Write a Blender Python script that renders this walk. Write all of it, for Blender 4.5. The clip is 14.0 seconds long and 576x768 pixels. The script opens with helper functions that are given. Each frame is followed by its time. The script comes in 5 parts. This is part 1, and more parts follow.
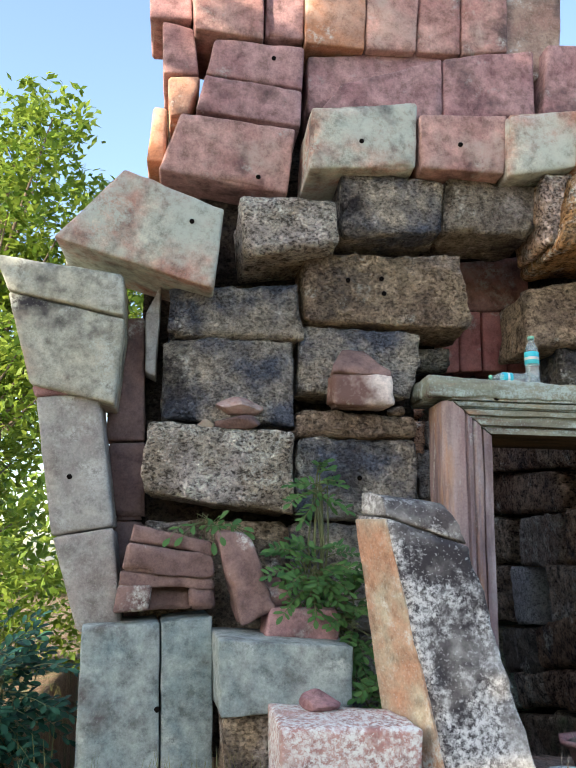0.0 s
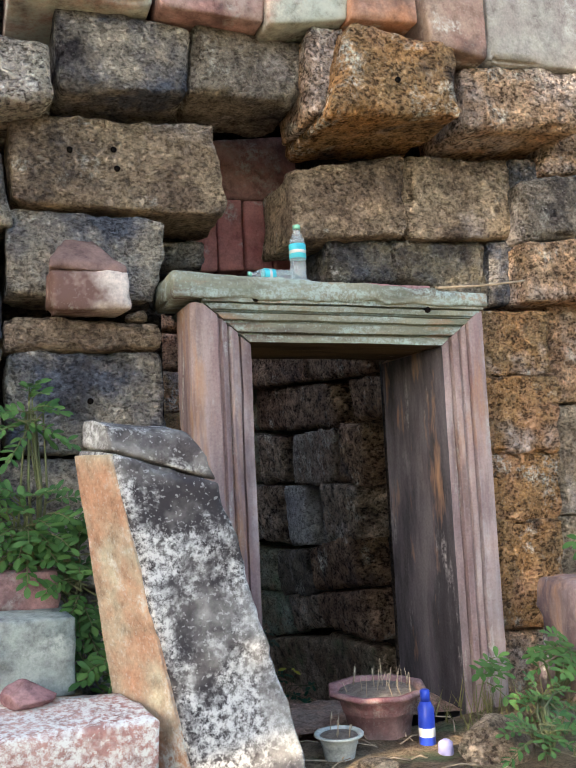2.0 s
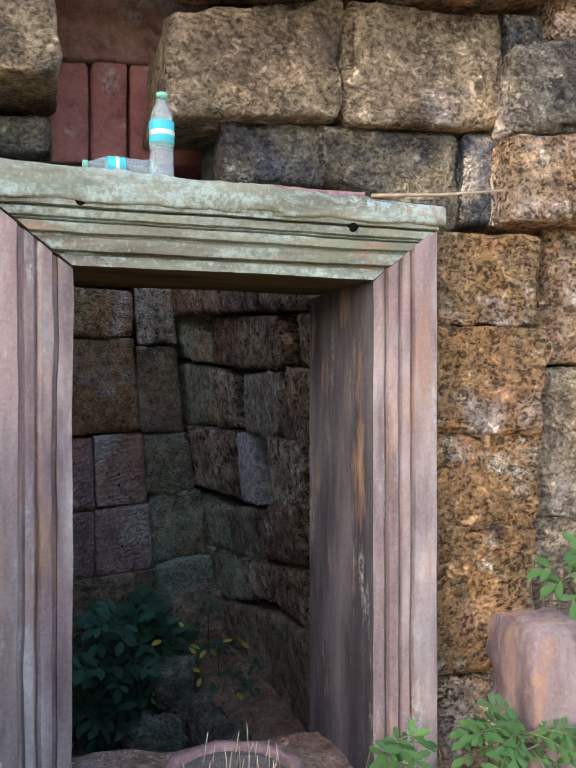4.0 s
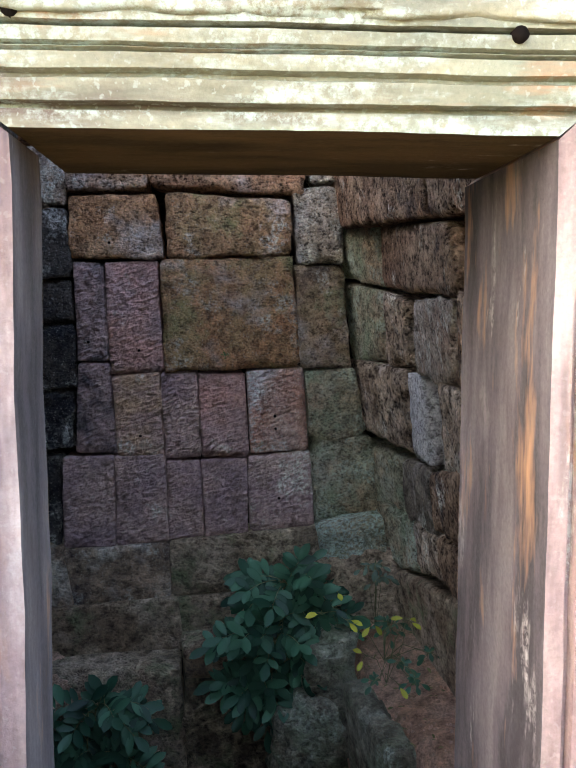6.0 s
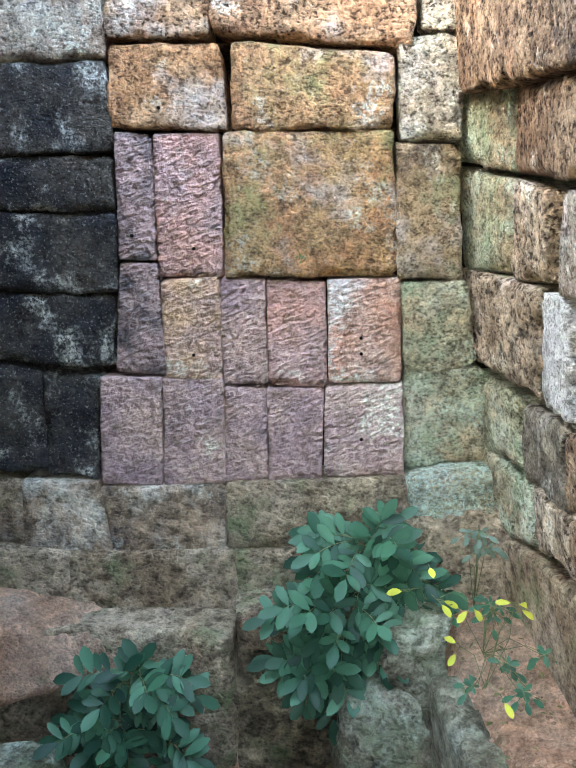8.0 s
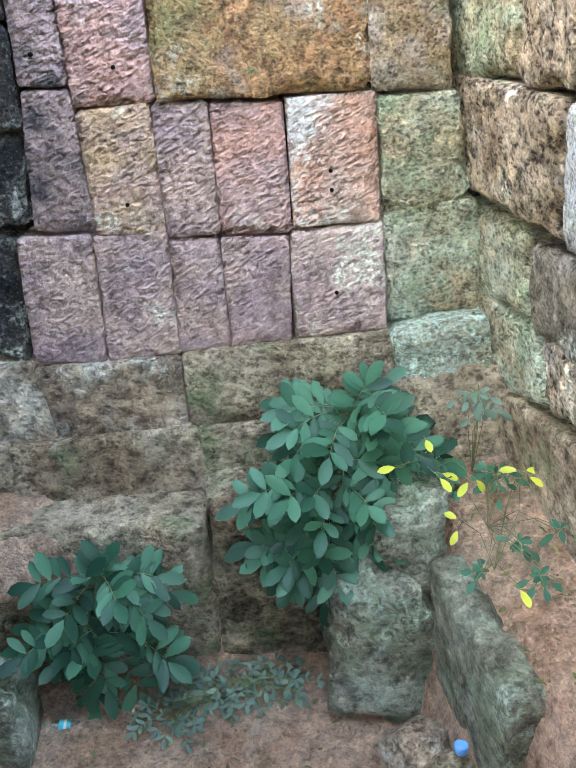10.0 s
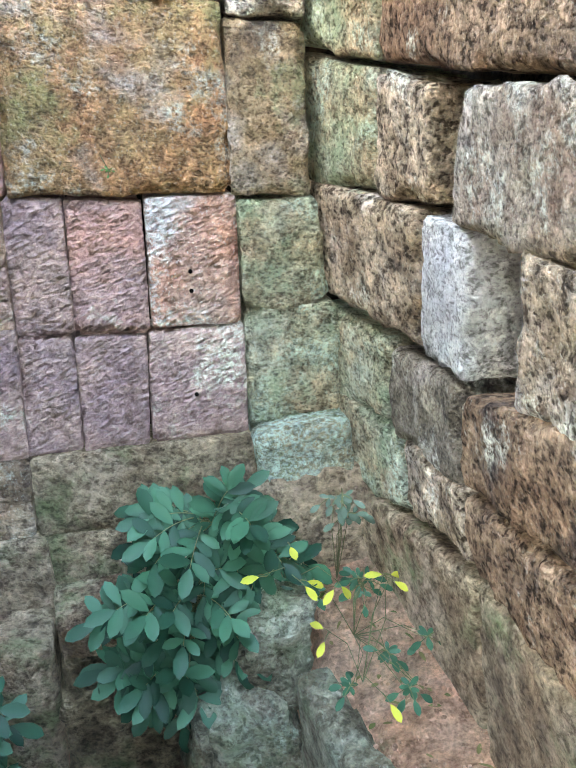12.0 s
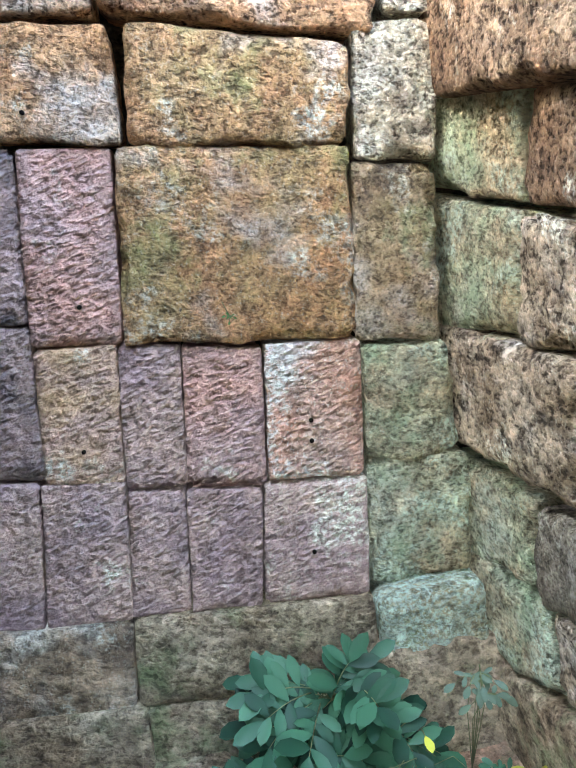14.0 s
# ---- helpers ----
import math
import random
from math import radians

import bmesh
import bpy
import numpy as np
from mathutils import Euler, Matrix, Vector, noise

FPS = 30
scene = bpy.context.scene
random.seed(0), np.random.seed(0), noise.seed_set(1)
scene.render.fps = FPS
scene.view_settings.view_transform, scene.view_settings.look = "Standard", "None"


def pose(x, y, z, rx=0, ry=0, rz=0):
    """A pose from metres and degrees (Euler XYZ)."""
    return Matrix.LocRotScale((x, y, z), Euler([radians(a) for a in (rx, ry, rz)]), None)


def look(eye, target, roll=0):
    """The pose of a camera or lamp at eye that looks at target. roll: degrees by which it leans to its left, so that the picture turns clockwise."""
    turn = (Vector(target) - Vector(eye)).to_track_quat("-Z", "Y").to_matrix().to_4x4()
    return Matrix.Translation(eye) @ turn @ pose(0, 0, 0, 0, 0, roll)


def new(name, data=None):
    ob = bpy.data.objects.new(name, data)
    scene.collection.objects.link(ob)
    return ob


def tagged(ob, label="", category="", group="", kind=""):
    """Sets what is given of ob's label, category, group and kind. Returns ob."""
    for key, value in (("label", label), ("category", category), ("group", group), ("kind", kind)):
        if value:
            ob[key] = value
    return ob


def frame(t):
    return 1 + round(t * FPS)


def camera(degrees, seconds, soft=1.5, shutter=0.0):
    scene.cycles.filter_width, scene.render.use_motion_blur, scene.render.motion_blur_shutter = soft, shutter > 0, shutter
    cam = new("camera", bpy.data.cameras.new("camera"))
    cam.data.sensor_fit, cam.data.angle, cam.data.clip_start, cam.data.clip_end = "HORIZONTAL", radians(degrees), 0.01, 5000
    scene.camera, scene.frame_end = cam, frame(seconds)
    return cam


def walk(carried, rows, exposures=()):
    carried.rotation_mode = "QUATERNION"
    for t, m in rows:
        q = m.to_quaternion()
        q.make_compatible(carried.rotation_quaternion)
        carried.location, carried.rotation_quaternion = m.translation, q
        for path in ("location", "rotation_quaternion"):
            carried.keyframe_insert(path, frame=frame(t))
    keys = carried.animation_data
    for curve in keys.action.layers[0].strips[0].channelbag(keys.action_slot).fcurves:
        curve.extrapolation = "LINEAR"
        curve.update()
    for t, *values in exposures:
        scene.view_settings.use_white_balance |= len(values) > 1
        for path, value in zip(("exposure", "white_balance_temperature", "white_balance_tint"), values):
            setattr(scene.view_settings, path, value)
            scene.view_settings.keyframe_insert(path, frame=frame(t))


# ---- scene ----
cam = camera(38.1, 14.0)
PATH = [
    (0, (0.209, 0.024, 1.23), (0.454, 1.966, 1.644), 0.9),
    (0.5, (0.29, 0.151, 1.268), (0.614, 2.08, 1.687), 0.7),
    (1, (0.327, 0.349, 1.287), (0.787, 2.249, 1.709), -0.5),
    (1.5, (0.414, 0.539, 1.309), (1.048, 2.4, 1.677), -1.4),
    (2, (0.58, 0.712, 1.319), (1.318, 2.559, 1.527), -2.7),
    (2.2, (0.699, 0.811, 1.335), (1.47, 2.65, 1.492), -3.2),
    (4.3, (1.571, 1.597, 1.517), (2.145, 3.513, 1.511), 1.3),
    (4.5, (1.639, 1.679, 1.517), (2.132, 3.617, 1.5), 1.5),
    (5, (1.773, 1.931, 1.56), (2.088, 3.906, 1.509), 0.7),
    (5.5, (1.908, 2.174, 1.55), (2.102, 4.162, 1.438), -0.3),
    (6, (1.98, 2.404, 1.554), (2.108, 4.391, 1.365), 0),
    (6.5, (1.97, 2.703, 1.551), (2.078, 4.682, 1.278), 0.5),
    (7, (1.999, 2.938, 1.528), (2.073, 4.908, 1.192), 1.1),
    (7.5, (2.062, 3.196, 1.533), (2.009, 5.158, 1.151), 1.6),
    (8, (2.066, 3.428, 1.527), (1.973, 5.378, 1.093), 1.5),
    (8.2, (2.077, 3.515, 1.511), (1.978, 5.456, 1.041), 1.7),
    (10.3, (1.983, 4.089, 1.535), (2.035, 5.888, 0.663), -2.0),
    (10.5, (1.988, 4.079, 1.536), (2.084, 5.886, 0.683), -1.4),
    (11, (2.005, 4.059, 1.543), (2.195, 5.888, 0.756), 0.2),
    (11.5, (2.016, 4.078, 1.538), (2.285, 5.922, 0.812), 1.5),
    (12, (1.984, 4.188, 1.533), (2.355, 6.042, 0.882), 2.1),
    (12.5, (1.918, 4.331, 1.545), (2.323, 6.201, 0.964), 1.8),
    (13, (1.885, 4.421, 1.548), (2.254, 6.32, 1.039), 1.5),
    (13.5, (1.87, 4.492, 1.573), (2.112, 6.427, 1.13), 1.1),
    (14, (1.844, 4.475, 1.591), (2.042, 6.427, 1.204), 1.0),
]
walk(cam, [(t, look(eye, target, roll)) for t, eye, target, roll in PATH],
     exposures=[(0, 1.66, 6500, 10), (1.5, 1.95, 6650, 10), (2.2, 2.0, 6800, 11), (4.5, 2.5, 6700, 13), (5.5, 3.0, 6800, 10), (6, 3.5, 7400, 13), (6.5, 4.45, 7600, 13), (7.5, 5.55, 8200, 6), (8, 5.7, 8250, 4), (10.5, 5.95, 8300, 3), (11.5, 5.85, 7950, 2.5), (13.5, 5.65, 7900, 2), (14, 5.6, 7900, 2)])

SUN_FROM = Vector((-0.76, -0.47, 0.45))
SHADE_AT, SHADE_HALF, SHADE_N = (-4.55, 0.54, 4.9), (0.9, 0.3, 3.2), 135


def make_world():
    w = bpy.data.worlds.new("sky")
    scene.world = w
    w.use_nodes = True
    nt = w.node_tree
    bg = nt.nodes["Background"]
    sky = nt.nodes.new("ShaderNodeTexSky")
    sky.sky_type = "NISHITA"
    sky.sun_disc = False
    sky.sun_elevation = math.atan2(SUN_FROM.z, math.hypot(SUN_FROM.x, SUN_FROM.y))
    sky.sun_rotation = math.atan2(SUN_FROM.x, SUN_FROM.y)
    sky.dust_density = 1.5
    nt.links.new(sky.outputs[0], bg.inputs[0])
    bg.inputs[1].default_value = 0.15
    sun = new("sun", bpy.data.lights.new("sun", "SUN"))
    sun.data.energy = 4.5
    sun.data.angle = radians(0.6)
    sun.data.color = (1.0, 0.86, 0.68)
    sun.matrix_world = look(SUN_FROM * 20, (0, 0, 0))


make_world()


# ---- materials ----
def ramp(nt, fac, stops):
    r = nt.nodes.new("ShaderNodeValToRGB")
    els = r.color_ramp.elements
    els[0].position, els[0].color = stops[0][0], (*stops[0][1], 1)
    els[1].position, els[1].color = stops[-1][0], (*stops[-1][1], 1)
    for p, c in stops[1:-1]:
        e = els.new(p)
        e.color = (*c, 1)
    nt.links.new(fac, r.inputs[0])
    return r.outputs[0]


def tex(nt, kind, vec, scale, detail=4.0, rough=0.6, feature=None):
    n = nt.nodes.new(kind)
    nt.links.new(vec, n.inputs["Vector"])
    n.inputs["Scale"].default_value = scale
    if kind == "ShaderNodeTexNoise":
        n.inputs["Detail"].default_value = detail
        n.inputs["Roughness"].default_value = rough
    if feature:
        n.feature = feature
    return n.outputs[0]


def mix(nt, fac, a, b, mode="MIX"):
    m = nt.nodes.new("ShaderNodeMix")
    m.data_type, m.blend_type = "RGBA", mode
    for sock, v in ((m.inputs[0], fac), (m.inputs[6], a), (m.inputs[7], b)):
        if isinstance(v, (int, float)):
            sock.default_value = v
        elif isinstance(v, tuple):
            sock.default_value = (*v, 1)
        else:
            nt.links.new(v, sock)
    return m.outputs[2]


def bare(name, rough=0.9):
    m = bpy.data.materials.new(name)
    m.use_nodes = True
    nt = m.node_tree
    b = nt.nodes["Principled BSDF"]
    b.inputs["Roughness"].default_value = rough
    return m, nt, b


def spot(vec_nt, vec, seed, scale, lo, hi, detail=5.0):
    """A mask of patches: noise, cut between lo and hi."""
    nt = vec_nt
    mp = nt.nodes.new("ShaderNodeMapping")
    mp.inputs["Location"].default_value = (seed * 3.7, seed * 1.3, seed * 5.1)
    nt.links.new(vec, mp.inputs["Vector"])
    n = tex(nt, "ShaderNodeTexNoise", mp.outputs[0], scale, detail, 0.65)
    return ramp(nt, n, [(lo, (0, 0, 0)), (hi, (1, 1, 1))])


def stone_mat(name, a, b, dark=(0.05, 0.045, 0.05), lichen=(0.62, 0.62, 0.56), pits=0.0, lich=0.0, stain=0.25, grain=0.35, green=0.0, warm=0.0, chisel=0.0, pit_scale=20, streak=0.0, bloom=0.0, bloom_tint=(0.52, 0.47, 0.46), moss=(0.17, 0.22, 0.12), contrast=0.0):
    """Weathered stone: two ground colours, dark stains, lichen patches, moss, pores or chisel marks."""
    m, nt, bsdf = bare(name, 0.92)
    bsdf.inputs["Specular IOR Level"].default_value = 0.1
    tc = nt.nodes.new("ShaderNodeTexCoord")
    info = nt.nodes.new("ShaderNodeObjectInfo")
    off = nt.nodes.new("ShaderNodeVectorMath")
    off.operation = "MULTIPLY_ADD"
    comb = nt.nodes.new("ShaderNodeCombineXYZ")
    nt.links.new(info.outputs["Random"], comb.inputs[0])
    nt.links.new(info.outputs["Random"], comb.inputs[2])
    off.inputs[1].default_value = (7, 0, 11)
    nt.links.new(comb.outputs[0], off.inputs[0])
    nt.links.new(tc.outputs["Object"], off.inputs[2])
    vec = off.outputs[0]
    fvec = vec
    if streak:
        pull = nt.nodes.new("ShaderNodeMapping")
        pull.inputs["Scale"].default_value = (2.4, 2, 0.42) if streak > 0 else (0.6, 2, 3.0)
        nt.links.new(vec, pull.inputs["Vector"])
        vec = pull.outputs[0]
    big = tex(nt, "ShaderNodeTexNoise", vec, 3.2, 5, 0.62)
    col = ramp(nt, big, [(0.40, a), (0.58, b)])
    mid = tex(nt, "ShaderNodeTexNoise", vec, 4.5 if streak else 15, 6, 0.6 if streak else 0.72)
    lo, hi = 0.45 - 0.25 * contrast, 1.35 + 0.45 * contrast
    tone = ramp(nt, mid, [(0.30 + 0.04 * contrast, (lo, lo * 0.96, lo * 0.94)), (0.5, (1, 1, 1)), (0.72 - 0.05 * contrast, (hi, hi * 0.98, hi * 0.95))])
    col = mix(nt, 0.85 if pits or chisel else 0.75, col, tone, "MULTIPLY")
    grit = tex(nt, "ShaderNodeTexNoise", fvec, 90, 4, 0.7)
    col = mix(nt, 0.35 if streak else (0.7 if pits > 0.52 else 0.4), col, ramp(nt, grit, [(0.30, (0.55, 0.54, 0.54)), (0.5, (1, 1, 1)), (0.70, (1.4, 1.38, 1.35))]), "MULTIPLY")
    if warm:
        col = mix(nt, spot(nt, vec, 5, 2.6, 0.60 - 0.25 * warm, 0.72 - 0.2 * warm), col, (0.42, 0.24, 0.145))
    if bloom:
        haze = spot(nt, vec, 7, 2.4, 0.63 - 0.25 * bloom, 0.74 - 0.25 * bloom, 3.0)
        crust = ramp(nt, tex(nt, "ShaderNodeTexNoise", fvec, 30, 5, 0.75), [(0.35, (0.25, 0.25, 0.25)), (0.6, (1, 1, 1))])
        col = mix(nt, mix(nt, 0.8, (0, 0, 0), mix(nt, 1.0, haze, crust, "MULTIPLY")), col, bloom_tint)
    if stain:
        col = mix(nt, spot(nt, vec, 2, 2.3, 0.65 - 0.3 * stain, 0.80 - 0.3 * stain), col, dark)
    if green:
        col = mix(nt, spot(nt, vec, 3, 3.4, 0.64 - 0.32 * green, 0.80 - 0.32 * green), col, moss)
    if lich:
        patch = spot(nt, vec, 4, 4.2, 0.62 - 0.30 * lich, 0.72 - 0.30 * lich)
        fine = ramp(nt, tex(nt, "ShaderNodeTexNoise", fvec, 46, 5, 0.75), [(0.42, (0, 0, 0)), (0.58, (1, 1, 1))])
        col = mix(nt, mix(nt, 1.0, patch, fine, "MULTIPLY"), col, lichen)
        dots = ramp(nt, tex(nt, "ShaderNodeTexNoise", fvec, 85, 2, 0.5), [(0.60, (0, 0, 0)), (0.66, (1, 1, 1))])
        col = mix(nt, mix(nt, lich * 0.8, (0, 0, 0), dots), col, lichen)
    fine_h = tex(nt, "ShaderNodeTexNoise", fvec, 60, 6, 0.75)
    height = fine_h
    if pits:
        warp = nt.nodes.new("ShaderNodeVectorMath")
        warp.operation = "MULTIPLY_ADD"
        wn = nt.nodes.new("ShaderNodeTexNoise")
        wn.inputs["Scale"].default_value = pit_scale
        nt.links.new(vec, wn.inputs["Vector"])
        nt.links.new(wn.outputs["Color"], warp.inputs[0])
        warp.inputs[1].default_value = (0.03, 0.03, 0.018)
        nt.links.new(vec, warp.inputs[2])
        pore = nt.nodes.new("ShaderNodeTexVoronoi")
        pore.inputs["Scale"].default_value = pit_scale * 2.0
        nt.links.new(warp.outputs[0], pore.inputs["Vector"])
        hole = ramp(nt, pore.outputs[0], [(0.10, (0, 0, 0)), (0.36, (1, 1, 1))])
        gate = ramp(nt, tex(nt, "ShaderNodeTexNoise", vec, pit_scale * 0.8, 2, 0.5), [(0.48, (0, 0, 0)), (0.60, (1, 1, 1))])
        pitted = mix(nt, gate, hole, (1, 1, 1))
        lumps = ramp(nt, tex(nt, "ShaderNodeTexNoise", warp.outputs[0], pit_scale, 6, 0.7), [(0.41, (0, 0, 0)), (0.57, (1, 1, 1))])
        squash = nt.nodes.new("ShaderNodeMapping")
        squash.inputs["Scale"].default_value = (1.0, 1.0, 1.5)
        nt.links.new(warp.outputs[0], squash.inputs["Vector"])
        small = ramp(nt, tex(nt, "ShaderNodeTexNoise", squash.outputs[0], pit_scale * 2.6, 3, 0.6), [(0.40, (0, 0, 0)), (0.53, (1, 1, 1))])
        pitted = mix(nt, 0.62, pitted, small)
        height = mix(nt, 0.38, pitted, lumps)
        # Hollow shade and ridge light go into the colour; the bump shows weakly.
        cav_shade = mix(nt, pits, (1, 1, 1), ramp(nt, height, [(0.08, (0.07, 0.055, 0.05)), (0.36, (0.38, 0.35, 0.33)), (0.56, (1.0, 0.98, 0.96)), (0.92, (1.75, 1.72, 1.66))]))
        col = mix(nt, 1.0, col, cav_shade, "MULTIPLY")
    if chisel:
        mp = nt.nodes.new("ShaderNodeMapping")
        mp.vector_type = "TEXTURE"
        mp.inputs["Rotation"].default_value = (0, radians(-30), 0)
        mp.inputs["Scale"].default_value = (0.036, 0.03, 0.022)
        nt.links.new(vec, mp.inputs["Vector"])
        cut = tex(nt, "ShaderNodeTexNoise", mp.outputs[0], 1.0, 2, 0.5)
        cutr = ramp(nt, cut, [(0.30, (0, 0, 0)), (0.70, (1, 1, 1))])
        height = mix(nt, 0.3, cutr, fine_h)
        # Chisel relief is shaded in the colour too: cuts darker, ridges lighter.
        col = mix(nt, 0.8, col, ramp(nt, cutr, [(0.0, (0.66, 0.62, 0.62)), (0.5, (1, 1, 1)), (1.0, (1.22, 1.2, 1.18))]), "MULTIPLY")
    bump = nt.nodes.new("ShaderNodeBump")
    bump.inputs["Strength"].default_value = 1.0 if pits else (0.85 if chisel else grain)
    bump.inputs["Distance"].default_value = 0.04 if pits else (0.035 if chisel else 0.008)
    nt.links.new(height, bump.inputs["Height"])
    nt.links.new(bump.outputs[0], bsdf.inputs["Normal"])
    nt.links.new(col, bsdf.inputs["Base Color"])
    return m


def plain_mat(name, a, b, rough=0.6, scale=20.0, bump=0.15, metallic=0.0, dist=0.004):
    m, nt, bsdf = bare(name, rough)
    tc = nt.nodes.new("ShaderNodeTexCoord")
    n = tex(nt, "ShaderNodeTexNoise", tc.outputs["Object"], scale, 6, 0.65)
    nt.links.new(ramp(nt, n, [(0.3, a), (0.7, b)]), bsdf.inputs["Base Color"])
    bsdf.inputs["Metallic"].default_value = metallic
    bp = nt.nodes.new("ShaderNodeBump")
    bp.inputs["Strength"].default_value = bump
    bp.inputs["Distance"].default_value = dist
    nt.links.new(tex(nt, "ShaderNodeTexNoise", tc.outputs["Object"], scale * 4, 5, 0.7), bp.inputs["Height"])
    nt.links.new(bp.outputs[0], bsdf.inputs["Normal"])
    return m


def leaf_mat(name, a, b, through_light=0.35):
    m, nt, bsdf = bare(name, 0.42)
    bsdf.inputs["Specular IOR Level"].default_value = 0.22
    g = nt.nodes.new("ShaderNodeNewGeometry")
    nt.links.new(ramp(nt, g.outputs["Random Per Island"], [(0.0, a), (1.0, b)]), bsdf.inputs["Base Color"])
    tr = nt.nodes.new("ShaderNodeBsdfTranslucent")
    nt.links.new(ramp(nt, g.outputs["Random Per Island"], [(0.0, a), (1.0, b)]), tr.inputs["Color"])
    ms = nt.nodes.new("ShaderNodeMixShader")
    ms.inputs[0].default_value = through_light
    nt.links.new(bsdf.outputs[0], ms.inputs[1])
    nt.links.new(tr.outputs[0], ms.inputs[2])
    nt.links.new(ms.outputs[0], nt.nodes["Material Output"].inputs[0])
    return m


# sandstone
sand_pink = stone_mat("sandstone_pink", (0.34, 0.185, 0.17), (0.43, 0.27, 0.24), lich=0.12, stain=0.37, dark=(0.085, 0.06, 0.058), lichen=(0.46, 0.45, 0.41), bloom=0.3, bloom_tint=(0.44, 0.36, 0.31), contrast=0.5)
sand_mauve = stone_mat("sandstone_mauve", (0.28, 0.155, 0.16), (0.37, 0.23, 0.225), lich=0.08, stain=0.37, dark=(0.085, 0.06, 0.058), lichen=(0.42, 0.39, 0.37), contrast=0.5)
sand_red = stone_mat("sandstone_red", (0.40, 0.15, 0.135), (0.47, 0.21, 0.19), lich=0.02, stain=0.15)
sand_orange = stone_mat("sandstone_orange", (0.44, 0.21, 0.12), (0.42, 0.26, 0.20), lich=0.05, stain=0.25, bloom=0.35, bloom_tint=(0.42, 0.36, 0.32))
sand_patch = stone_mat("sandstone_patched", (0.42, 0.24, 0.19), (0.44, 0.45, 0.38), lich=0.28, stain=0.40, lichen=(0.46, 0.50, 0.44), bloom=0.6, bloom_tint=(0.45, 0.50, 0.44), contrast=0.5)
sand_pale = stone_mat("sandstone_pale", (0.38, 0.37, 0.30), (0.44, 0.44, 0.37), lich=0.22, stain=0.37, lichen=(0.5, 0.53, 0.47), bloom=0.35, bloom_tint=(0.40, 0.28, 0.22), contrast=0.5)
sand_dark = stone_mat("sandstone_stained", (0.30, 0.19, 0.16), (0.40, 0.30, 0.24), lich=0.15, stain=0.5)
sand_speck = stone_mat("sandstone_speckled", (0.30, 0.27, 0.25), (0.36, 0.35, 0.32), lich=0.30, stain=0.2, lichen=(0.5, 0.5, 0.46))
sand_slab = stone_mat("sandstone_grey_green", (0.20, 0.255, 0.255), (0.28, 0.315, 0.295), lich=0.2, stain=0.28, dark=(0.085, 0.06, 0.058), lichen=(0.46, 0.5, 0.47), bloom=0.3, bloom_tint=(0.40, 0.44, 0.41), contrast=0.5)
sand_white = stone_mat("sandstone_white_crusted", (0.40, 0.22, 0.19), (0.46, 0.30, 0.26), lich=0.85, stain=0.1, lichen=(0.70, 0.70, 0.66))
sand_brown = stone_mat("sandstone_brown", (0.17, 0.11, 0.10), (0.26, 0.17, 0.15), stain=0.2, lich=0.03)
sand_rose = stone_mat("sandstone_rose", (0.47, 0.27, 0.24), (0.40, 0.27, 0.27), stain=0.08, lich=0.04, chisel=1.0)
sand_violet = stone_mat("sandstone_violet", (0.30, 0.21, 0.23), (0.42, 0.29, 0.27), stain=0.14, lich=0.08, chisel=1.0)
sand_lilac = stone_mat("sandstone_lilac", (0.34, 0.24, 0.25), (0.43, 0.31, 0.29), stain=0.06, lich=0.25, chisel=1.0)
sand_lichen = stone_mat("sandstone_lichened", (0.50, 0.28, 0.22), (0.42, 0.29, 0.26), stain=0.04, lich=0.38, chisel=1.0, lichen=(0.6, 0.62, 0.62), bloom=0.35, bloom_tint=(0.56, 0.58, 0.62))
sand_ochre = stone_mat("sandstone_ochre", (0.46, 0.30, 0.20), (0.42, 0.28, 0.25), stain=0.06, lich=0.05, chisel=1.0)
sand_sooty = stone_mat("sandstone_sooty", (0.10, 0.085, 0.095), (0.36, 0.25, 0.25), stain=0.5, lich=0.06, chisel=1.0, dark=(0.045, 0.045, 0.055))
door_stone = stone_mat("door_sandstone", (0.25, 0.175, 0.175), (0.36, 0.28, 0.265), stain=0.42, lich=0.12, dark=(0.12, 0.09, 0.10), lichen=(0.5, 0.5, 0.46), warm=0.3, streak=1.0, bloom=0.35, bloom_tint=(0.44, 0.39, 0.385))
lintel_stone = stone_mat("lintel_sandstone", (0.205, 0.225, 0.18), (0.265, 0.265, 0.205), stain=0.4, lich=0.5, dark=(0.13, 0.10, 0.085), lichen=(0.38, 0.46, 0.43), warm=0.15, streak=-1.0)
slab_stone = stone_mat("stele_stone", (0.36, 0.35, 0.33), (0.085, 0.075, 0.076), stain=0.6, lich=0.45, dark=(0.05, 0.045, 0.048), lichen=(0.62, 0.62, 0.6), grain=0.6)
# Low sun on the slab's narrow side, put into an ochre and orange colour.
slab_edge = stone_mat("stele_sunlit_edge", (0.42, 0.38, 0.28), (0.44, 0.25, 0.16), stain=0.2, lich=0.3, grain=0.5)
# Jamb sandstone again for the reveals, their shade put into a darker colour.
reveal_stone_shaded = stone_mat("shaded_reveal_sandstone", (0.07, 0.064, 0.073), (0.14, 0.126, 0.138), stain=0.34, lich=0.03, dark=(0.07, 0.06, 0.06), lichen=(0.4, 0.38, 0.38), streak=1.0, bloom=0.15, bloom_tint=(0.25, 0.22, 0.235), warm=0.06)
